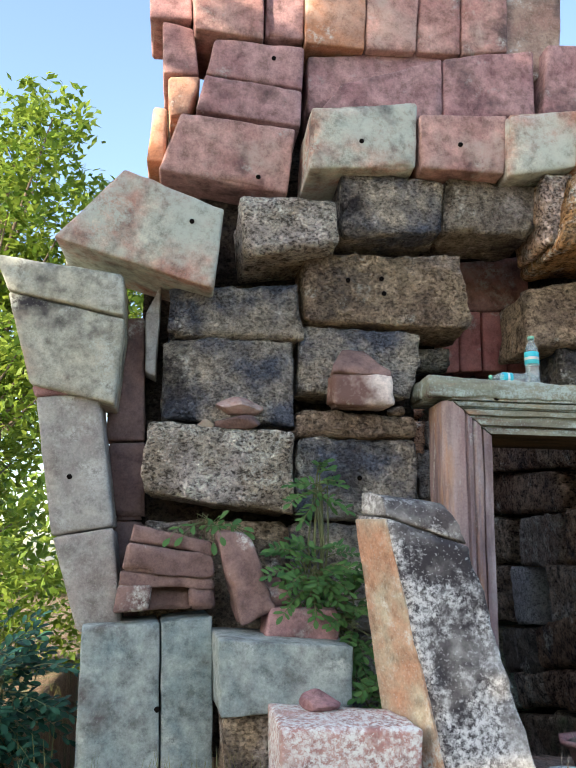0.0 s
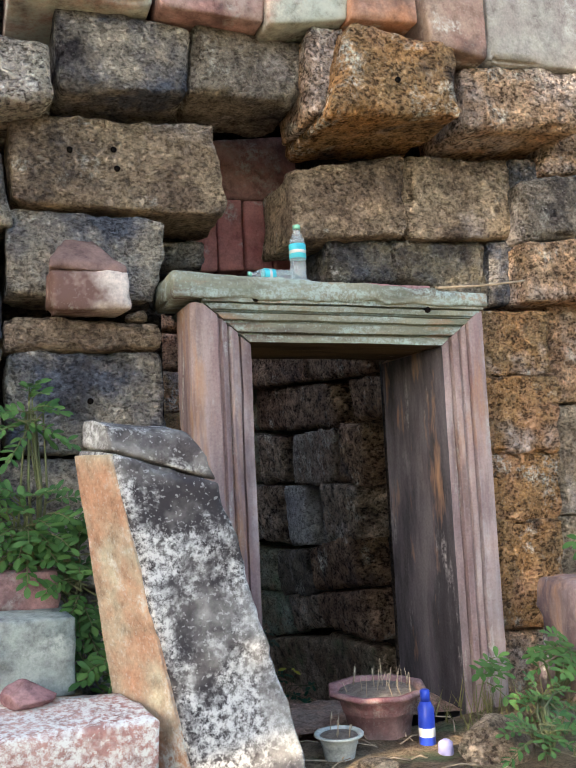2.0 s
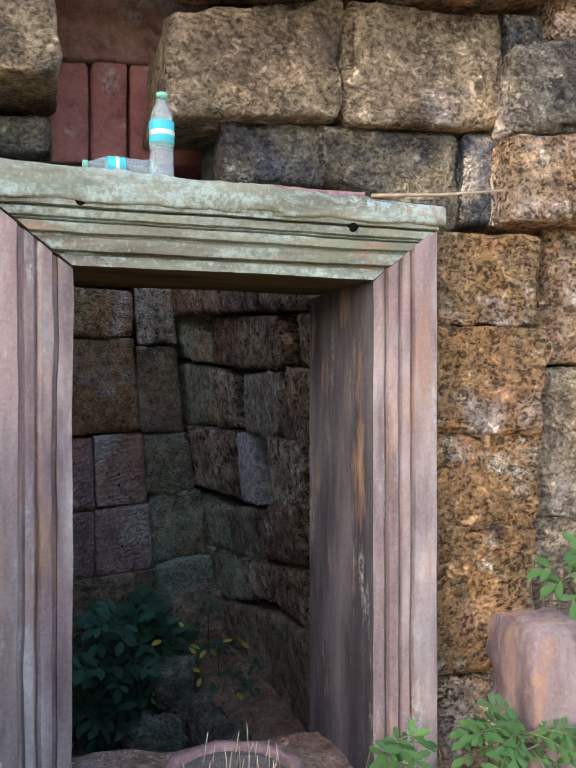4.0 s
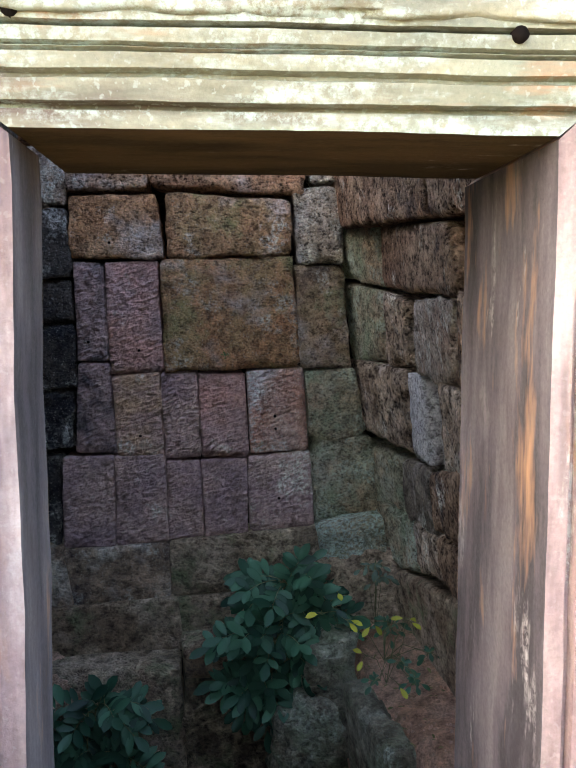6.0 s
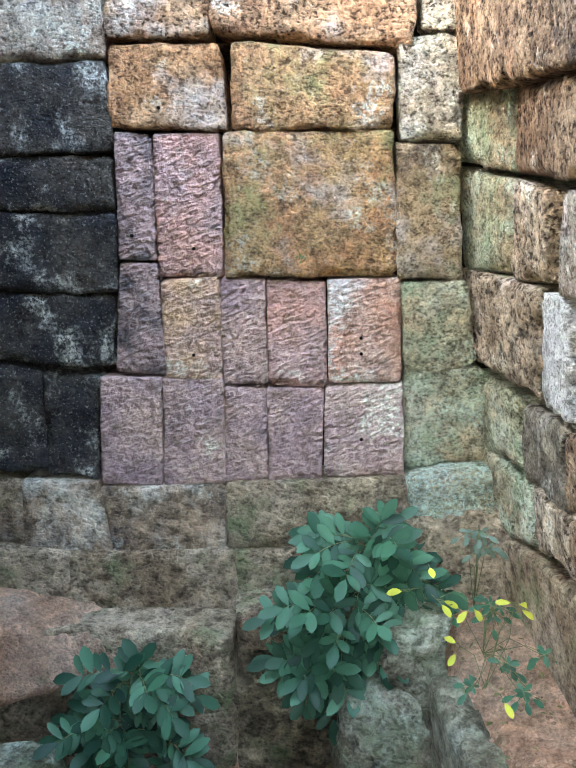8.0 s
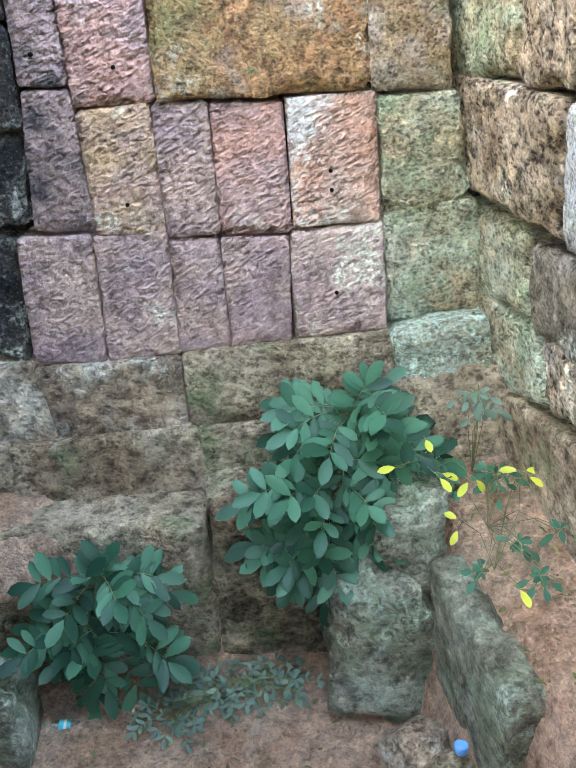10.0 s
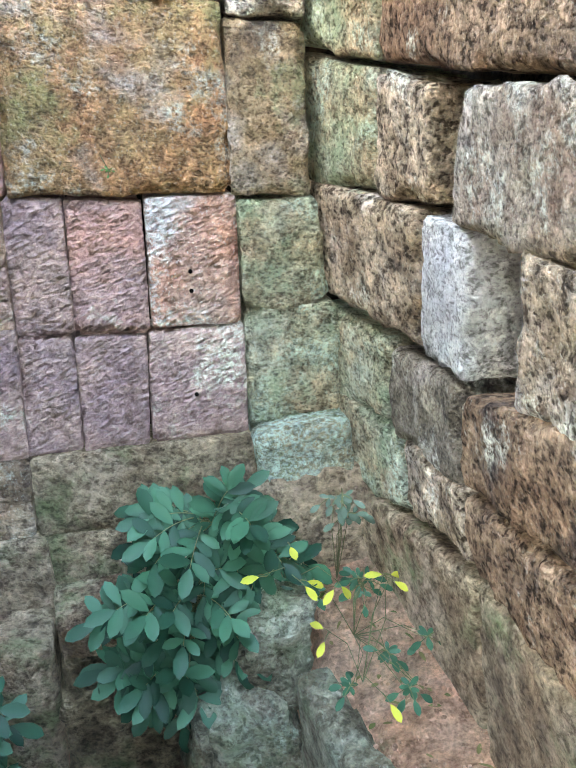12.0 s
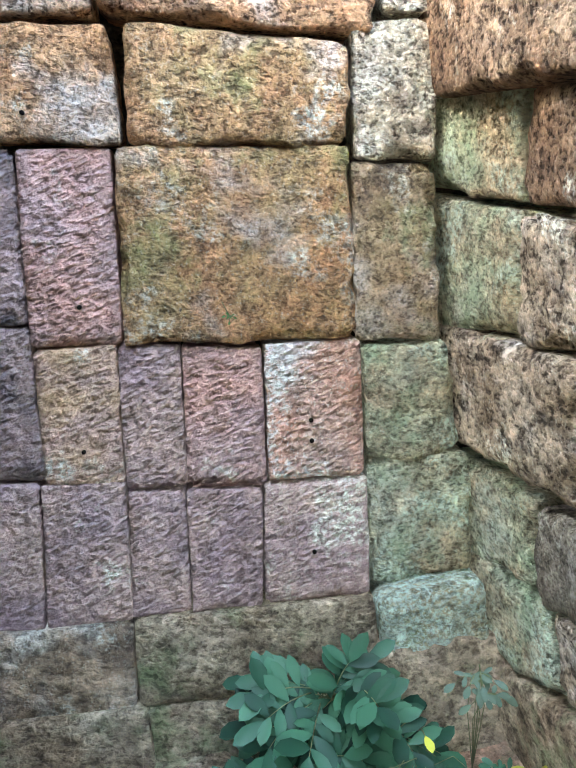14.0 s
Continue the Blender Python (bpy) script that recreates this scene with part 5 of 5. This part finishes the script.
stone(wall_front, sand_dark, "y", 3.6, 0.45, 2.419, 3.483, 2.753, 3.515, 2.751, 3.069, 2.463, 3.108)
stone(wall_front, sand_speck, "y", 3.64, 0.45, 2.796, 3.551, 3.380, 3.619, 3.321, 3.117, 2.792, 3.088)
stone(wall_front, lat_white, "y", 3.74, 0.5, 0.429, 2.944, 0.903, 2.958, 0.918, 2.718, 0.465, 2.643)
stone(wall_front, lat_dark, "y", 3.76, 0.42, 0.931, 3.119, 1.458, 3.101, 1.436, 2.820, 0.936, 2.772)
stone(wall_front, lat_grey, "y", 3.76, 0.42, 1.474, 3.133, 1.960, 3.105, 1.917, 2.841, 1.442, 2.831)
stone(wall_front, lat_tan, "y", 3.66, 0.4, 1.917, 3.125, 2.102, 3.166, 2.078, 2.802, 1.923, 2.752)
stone(wall_front, lat_gold, "y", 3.57, 0.55, 2.054, 3.123, 2.567, 3.083, 2.567, 2.776, 1.963, 2.725)
stone(wall_front, lat_tan, "y", 3.66, 0.45, 2.662, 3.065, 3.338, 3.119, 3.304, 2.831, 2.664, 2.768)
stone(wall_front, lat_dark, "y", 3.92, 0.4, 0.121, 2.507, 0.744, 2.574, 0.772, 2.284, 0.116, 2.280)
stone(wall_front, lat_brown, "y", 3.9, 0.45, 0.765, 2.717, 1.583, 2.772, 1.619, 2.381, 0.778, 2.377)
stone(wall_front, lat_dark, "y", 3.93, 0.4, 0.098, 2.267, 0.729, 2.285, 0.730, 1.863, 0.105, 1.880)
stone(wall_front, lat_dark, "y", 3.93, 0.4, 0.758, 2.366, 1.372, 2.347, 1.317, 2.017, 0.752, 2.026)
stone(wall_front, lat_brown, "y", 3.9, 0.4, 1.923, 2.611, 2.464, 2.727, 2.475, 2.354, 1.909, 2.294)
stone(wall_front, lat_brown, "y", 3.9, 0.4, 2.481, 2.723, 3.035, 2.756, 3.100, 2.380, 2.474, 2.330)
stone(wall_front, lat_dark, "y", 3.92, 0.4, 3.080, 2.771, 3.860, 2.878, 3.804, 2.463, 3.127, 2.386)
stone(wall_front, lat_blue, "y", 3.96, 0.35, 2.102, 2.319, 2.425, 2.339, 2.438, 2.147, 2.096, 2.130)
stone(wall_front, lat_blue, "y", 3.94, 0.35, 2.418, 2.335, 2.927, 2.367, 2.906, 2.003, 2.421, 2.161)
stone(wall_front, lat_dark, "y", 3.95, 0.35, 2.945, 2.371, 3.830, 2.446, 3.784, 2.098, 2.928, 2.053)
stone(wall_front, lat_white, "y", 3.84, 0.45, 0.045, 1.851, 0.727, 1.817, 0.719, 1.440, 0.044, 1.520)
stone(wall_front, lat_brown, "y", 3.9, 0.4, 0.753, 1.940, 1.320, 1.927, 1.329, 1.821, 0.737, 1.802)
stone(wall_front, lat_dark, "y", 3.93, 0.4, 0.754, 1.807, 1.338, 1.815, 1.345, 1.409, 0.745, 1.434)
stone(wall_front, lat_dark, "y", 3.95, 0.4, 0.734, 1.412, 1.361, 1.395, 1.387, 0.892, 0.731, 0.926)
stone(wall_front, lat_dark, "y", 3.97, 0.4, 0.734, 0.915, 1.393, 0.880, 1.411, 0.473, 0.725, 0.538)
stone(wall_front, lat_brown, "y", 4, 0.4, 0.046, 1.403, 0.726, 1.413, 0.723, 0.922, 0.048, 0.921)
stone(wall_front, lat_gold, "y", 3.84, 0.5, 2.742, 2.004, 3.167, 2.010, 3.152, 1.717, 2.735, 1.699, r=0.014)
stone(wall_front, lat_gold, "y", 3.82, 0.5, 2.724, 1.701, 3.170, 1.704, 3.151, 1.346, 2.716, 1.360, r=0.014)
stone(wall_front, lat_gold, "y", 3.84, 0.5, 2.726, 1.365, 3.165, 1.351, 3.149, 1.043, 2.721, 1.064, r=0.014)
stone(wall_front, lat_gold, "y", 3.82, 0.5, 2.710, 1.070, 3.135, 1.050, 3.123, 0.566, 2.700, 0.598, r=0.014)
stone(wall_front, lat_tan, "y", 3.84, 0.5, 2.716, 0.591, 3.131, 0.558, 3.118, 0.228, 2.682, 0.292)
stone(wall_front, lat_tan, "y", 3.95, 0.5, 3.246, 2.076, 3.808, 2.085, 3.754, 1.595, 3.242, 1.585)
stone(wall_front, lat_brown, "y", 3.95, 0.5, 3.241, 1.579, 3.753, 1.587, 3.692, 1.033, 3.197, 1.053)
stone(wall_front, lat_brown, "y", 3.95, 0.5, 3.196, 1.047, 3.692, 1.027, 3.603, 0.153, 3.203, 0.170)
stone(wall_front, lat_tan, "y", 3.85, 0.4, 3.232, 3.046, 3.681, 3.125, 3.639, 2.742, 3.224, 2.682)
stone(wall_front, lat_grey, "y", 3.8, 0.4, 3.025, 2.622, 3.590, 2.719, 3.553, 2.388, 3.037, 2.334)
stone(wall_front, lat_tan, "y", 3.8, 0.4, 3.036, 2.325, 3.553, 2.380, 3.516, 2.064, 3.037, 2.046)
stone(wall_front, sand_speck, "y", 3.84, 0.3, -0.458, 1.938, -0.179, 1.975, -0.080, 1.368, -0.346, 1.318)
stone(wall_front, sand_speck, "y", 3.84, 0.3, -0.341, 1.314, -0.080, 1.360, -0.024, 0.935, -0.210, 0.910)
stone(wall_front, sand_mauve, "y", 3.83, 0.3, -0.481, 1.988, -0.205, 2.055, -0.178, 1.973, -0.460, 1.936)
stone(wall_front, sand_pale, "y", 3.8, 0.35, -0.613, 2.417, -0.079, 2.314, -0.107, 1.911, -0.484, 1.986)
stone(wall_front, sand_pale, "y", 3.78, 0.35, -0.682, 2.585, -0.093, 2.521, -0.083, 2.322, -0.605, 2.415)
stone(wall_front, sand_patch, "y", 3.76, 0.45, -0.115, 3.042, 0.361, 2.867, 0.325, 2.466, -0.423, 2.677)
stone(wall_front, sand_brown, "y", 4.1, 0.4, -0.155, 2.399, -0.004, 2.409, 0.025, 1.790, -0.159, 1.783)
stone(wall_front, sand_brown, "y", 4.1, 0.4, -0.154, 1.774, 0.025, 1.779, 0.043, 1.411, -0.111, 1.409)
stone(wall_front, sand_speck, "y", 4, 0.15, 0.005, 2.406, 0.074, 2.561, 0.067, 2.088, 0.014, 2.110)
stone(wall_front, sand_brown, "y", 4.1, 0.4, -0.110, 1.399, 0.043, 1.401, 0.068, 0.891, -0.074, 0.891)
# back wall of the chamber
stone(wall_back, lat_pale, "y", 7.34, 0.3, 0.224, 2.698, 0.742, 2.713, 0.722, 2.496, 0.186, 2.481)
stone(wall_back, lat_red, "y", 7.34, 0.3, 0.747, 2.714, 1.052, 2.723, 1.015, 2.493, 0.728, 2.473)
stone(wall_back, lat_red, "y", 7.33, 0.3, 1.058, 2.720, 1.506, 2.733, 1.500, 2.513, 1.026, 2.494)
stone(wall_back, lat_red, "y", 7.33, 0.3, 1.517, 2.733, 2.398, 2.759, 2.400, 2.525, 1.508, 2.519)
stone(wall_back, lat_white, "y", 7.33, 0.3, 2.407, 2.759, 2.642, 2.765, 2.646, 2.531, 2.409, 2.525)
stone(wall_back, lat_pale, "y", 7.34, 0.3, 0.450, 2.457, 1.012, 2.466, 1.015, 2.120, 0.434, 2.086)
stone(wall_back, lat_red, "y", 7.34, 0.3, 1.030, 2.493, 1.483, 2.464, 1.486, 2.214, 1.014, 2.211)
stone(wall_back, lat_red, "y", 7.33, 0.3, 1.499, 2.466, 2.405, 2.498, 2.383, 2.192, 1.506, 2.227)
stone(wall_back, lat_white, "y", 7.34, 0.3, 2.414, 2.497, 2.631, 2.520, 2.629, 2.281, 2.420, 2.260)
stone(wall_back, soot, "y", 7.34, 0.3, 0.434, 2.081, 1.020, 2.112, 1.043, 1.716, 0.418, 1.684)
stone(wall_back, lat_orange, "y", 7.34, 0.3, 1.025, 2.181, 1.533, 2.194, 1.574, 1.823, 1.037, 1.825)
stone(wall_back, lat_moss, "y", 7.33, 0.3, 1.578, 2.202, 2.315, 2.171, 2.322, 1.845, 1.590, 1.821)
stone(wall_back, lat_white, "y", 7.34, 0.3, 2.320, 2.238, 2.631, 2.242, 2.632, 1.803, 2.351, 1.796)
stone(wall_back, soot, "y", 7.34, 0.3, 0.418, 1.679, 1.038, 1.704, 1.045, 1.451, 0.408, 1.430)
stone(wall_back, sand_sooty, "y", 7.35, 0.3, 1.049, 1.805, 1.217, 1.796, 1.244, 1.221, 1.060, 1.225)
stone(wall_back, sand_rose, "y", 7.35, 0.3, 1.226, 1.801, 1.535, 1.814, 1.563, 1.158, 1.252, 1.145)
stone(wall_back, lat_mix, "y", 7.33, 0.3, 1.545, 1.817, 2.322, 1.840, 2.378, 1.189, 1.571, 1.157)
stone(wall_back, lat_mossy, "y", 7.34, 0.3, 2.338, 1.783, 2.629, 1.787, 2.678, 1.177, 2.381, 1.180)
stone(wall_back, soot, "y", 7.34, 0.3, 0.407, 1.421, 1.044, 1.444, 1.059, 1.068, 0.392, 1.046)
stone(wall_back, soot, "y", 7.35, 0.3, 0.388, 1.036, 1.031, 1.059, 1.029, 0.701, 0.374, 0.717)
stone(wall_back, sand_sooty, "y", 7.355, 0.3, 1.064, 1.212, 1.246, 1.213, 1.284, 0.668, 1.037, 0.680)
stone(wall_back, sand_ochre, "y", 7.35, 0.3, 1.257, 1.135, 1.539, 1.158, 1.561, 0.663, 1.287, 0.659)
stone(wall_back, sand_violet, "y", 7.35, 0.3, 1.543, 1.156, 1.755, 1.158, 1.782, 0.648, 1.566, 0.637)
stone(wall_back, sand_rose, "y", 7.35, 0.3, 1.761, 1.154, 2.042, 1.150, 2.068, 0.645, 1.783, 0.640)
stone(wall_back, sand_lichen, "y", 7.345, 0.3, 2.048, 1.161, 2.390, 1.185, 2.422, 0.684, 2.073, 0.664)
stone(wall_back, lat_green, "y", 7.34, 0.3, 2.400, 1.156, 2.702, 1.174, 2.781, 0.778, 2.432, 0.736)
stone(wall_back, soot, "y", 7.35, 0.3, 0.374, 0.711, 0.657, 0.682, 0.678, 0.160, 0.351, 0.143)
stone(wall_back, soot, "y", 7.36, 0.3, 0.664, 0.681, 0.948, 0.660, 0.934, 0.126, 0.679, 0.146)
stone(wall_back, sand_violet, "y", 7.35, 0.3, 0.959, 0.653, 1.263, 0.664, 1.263, 0.108, 0.951, 0.103)
stone(wall_back, sand_violet, "y", 7.35, 0.3, 1.269, 0.654, 1.561, 0.672, 1.579, 0.136, 1.271, 0.108)
stone(wall_back, sand_violet, "y", 7.35, 0.3, 1.568, 0.632, 1.771, 0.633, 1.794, 0.163, 1.578, 0.143)
stone(wall_back, sand_violet, "y", 7.35, 0.3, 1.775, 0.633, 2.053, 0.637, 2.058, 0.175, 1.799, 0.158)
stone(wall_back, sand_lilac, "y", 7.345, 0.3, 2.056, 0.649, 2.432, 0.679, 2.462, 0.220, 2.068, 0.182)
stone(wall_back, lat_green, "y", 7.34, 0.3, 2.435, 0.733, 2.807, 0.771, 2.857, 0.298, 2.466, 0.248)
stone(wall_back, lat_brown, "y", 7.33, 0.3, 0.306, 0.135, 0.540, 0.108, 0.547, -0.241, 0.290, -0.236)
stone(wall_back, crusted, "y", 7.33, 0.3, 0.551, 0.109, 0.949, 0.119, 1.010, -0.256, 0.556, -0.251)
stone(wall_back, crusted, "y", 7.32, 0.3, 0.955, 0.095, 1.579, 0.133, 1.589, -0.213, 1.017, -0.253)
stone(wall_back, footing, "y", 7.31, 0.3, 1.586, 0.142, 2.466, 0.220, 2.521, -0.147, 1.599, -0.193)
stone(wall_back, lat_teal, "y", 7.22, 0.4, 2.463, 0.245, 2.854, 0.321, 2.893, 0.078, 2.507, -0.010)
stone(wall_back, footing, "y", 7.28, 0.3, 0.311, -0.225, 0.793, -0.249, 0.801, -0.575, 0.297, -0.544)
stone(wall_back, footing, "y", 7.28, 0.3, 0.801, -0.251, 1.631, -0.190, 1.671, -0.515, 0.802, -0.575)
stone(wall_back, footing, "y", 7.28, 0.3, 1.636, -0.194, 2.594, -0.135, 2.617, -0.535, 1.675, -0.530)
# side wall of the chamber
stone(wall_side, lat_umber, "x", 3.010, 0.35, 7.552, 2.479, 5.811, 2.183, 5.791, 1.909, 7.552, 2.011)
stone(wall_side, lat_umber, "x", 3.010, 0.35, 5.786, 2.176, 4.940, 2.002, 4.959, 1.844, 5.777, 1.910)
stone(wall_side, lat_green, "x", 3.020, 0.35, 7.552, 2.057, 6.913, 1.978, 6.973, 1.656, 7.552, 1.720)
stone(wall_side, lat_umber, "x", 3.010, 0.35, 6.845, 1.966, 5.520, 1.870, 5.473, 1.580, 6.925, 1.648)
stone(wall_side, lat_umber, "x", 3.030, 0.35, 5.259, 1.858, 4.747, 1.822, 4.765, 1.607, 5.277, 1.600)
stone(wall_side, lat_green, "x", 3.020, 0.35, 7.552, 1.695, 6.988, 1.624, 7.031, 1.240, 7.552, 1.204)
stone(wall_side, lat_drab, "x", 3.015, 0.35, 6.974, 1.614, 6.515, 1.580, 6.552, 1.244, 7.012, 1.222)
stone(wall_side, lat_pale, "x", 3.010, 0.35, 6.265, 1.572, 5.551, 1.578, 5.666, 1.225, 6.375, 1.215)
stone(wall_side, lat_umber, "x", 3.000, 0.35, 5.461, 1.598, 5.099, 1.572, 5.189, 1.209, 5.583, 1.234)
stone(wall_side, lat_green, "x", 3.010, 0.35, 7.552, 1.191, 7.090, 1.227, 7.140, 0.828, 7.552, 0.807)
stone(wall_side, lat_drab, "x", 3.010, 0.35, 7.552, 1.222, 6.645, 1.214, 6.689, 0.768, 7.552, 0.797)
stone(wall_side, lat_chalk, "x", 3.015, 0.35, 6.647, 1.207, 6.254, 1.201, 6.284, 0.790, 6.668, 0.759)
stone(wall_side, lat_drab, "x", 3.000, 0.35, 5.907, 1.228, 5.326, 1.203, 5.378, 0.891, 5.968, 0.821)
stone(wall_side, lat_green, "x", 3.020, 0.35, 7.552, 0.734, 7.000, 0.715, 7.021, 0.372, 7.552, 0.357)
stone(wall_side, lat_grey, "x", 3.010, 0.35, 6.975, 0.698, 6.395, 0.761, 6.362, 0.422, 6.981, 0.353)
stone(wall_side, lat_umber, "x", 2.990, 0.35, 6.283, 0.754, 5.529, 0.923, 5.498, 0.575, 6.276, 0.468)
stone(wall_side, lat_green, "x", 3.010, 0.35, 7.552, 0.362, 6.947, 0.352, 6.829, 0.071, 7.552, -0.015)
stone(wall_side, lat_drab, "x", 3.000, 0.35, 6.907, 0.362, 6.332, 0.430, 6.233, 0.215, 6.772, 0.103)
stone(wall_side, lat_umber, "x", 2.990, 0.35, 6.277, 0.455, 5.496, 0.562, 5.467, 0.242, 6.193, 0.233)
stone(wall_side, footing, "x", 3.030, 0.35, 7.552, -0.057, 6.317, 0.131, 6.151, -0.750, 7.552, -0.750)
stone(wall_side, footing, "x", 3.010, 0.35, 6.240, 0.190, 5.502, 0.199, 5.473, -0.750, 6.073, -0.750)


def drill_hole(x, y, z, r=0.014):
    """Stands in for a drilled socket: a near-black disc carries the hole's shade."""
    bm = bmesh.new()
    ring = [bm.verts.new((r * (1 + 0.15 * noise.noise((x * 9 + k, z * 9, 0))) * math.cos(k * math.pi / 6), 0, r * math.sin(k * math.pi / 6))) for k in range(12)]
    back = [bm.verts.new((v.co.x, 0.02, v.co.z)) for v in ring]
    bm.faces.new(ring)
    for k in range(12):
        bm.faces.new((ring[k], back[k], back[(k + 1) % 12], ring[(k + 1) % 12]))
    ob = link("drill_hole", bm, hole_shade, wall_front if y < 5 else wall_back)
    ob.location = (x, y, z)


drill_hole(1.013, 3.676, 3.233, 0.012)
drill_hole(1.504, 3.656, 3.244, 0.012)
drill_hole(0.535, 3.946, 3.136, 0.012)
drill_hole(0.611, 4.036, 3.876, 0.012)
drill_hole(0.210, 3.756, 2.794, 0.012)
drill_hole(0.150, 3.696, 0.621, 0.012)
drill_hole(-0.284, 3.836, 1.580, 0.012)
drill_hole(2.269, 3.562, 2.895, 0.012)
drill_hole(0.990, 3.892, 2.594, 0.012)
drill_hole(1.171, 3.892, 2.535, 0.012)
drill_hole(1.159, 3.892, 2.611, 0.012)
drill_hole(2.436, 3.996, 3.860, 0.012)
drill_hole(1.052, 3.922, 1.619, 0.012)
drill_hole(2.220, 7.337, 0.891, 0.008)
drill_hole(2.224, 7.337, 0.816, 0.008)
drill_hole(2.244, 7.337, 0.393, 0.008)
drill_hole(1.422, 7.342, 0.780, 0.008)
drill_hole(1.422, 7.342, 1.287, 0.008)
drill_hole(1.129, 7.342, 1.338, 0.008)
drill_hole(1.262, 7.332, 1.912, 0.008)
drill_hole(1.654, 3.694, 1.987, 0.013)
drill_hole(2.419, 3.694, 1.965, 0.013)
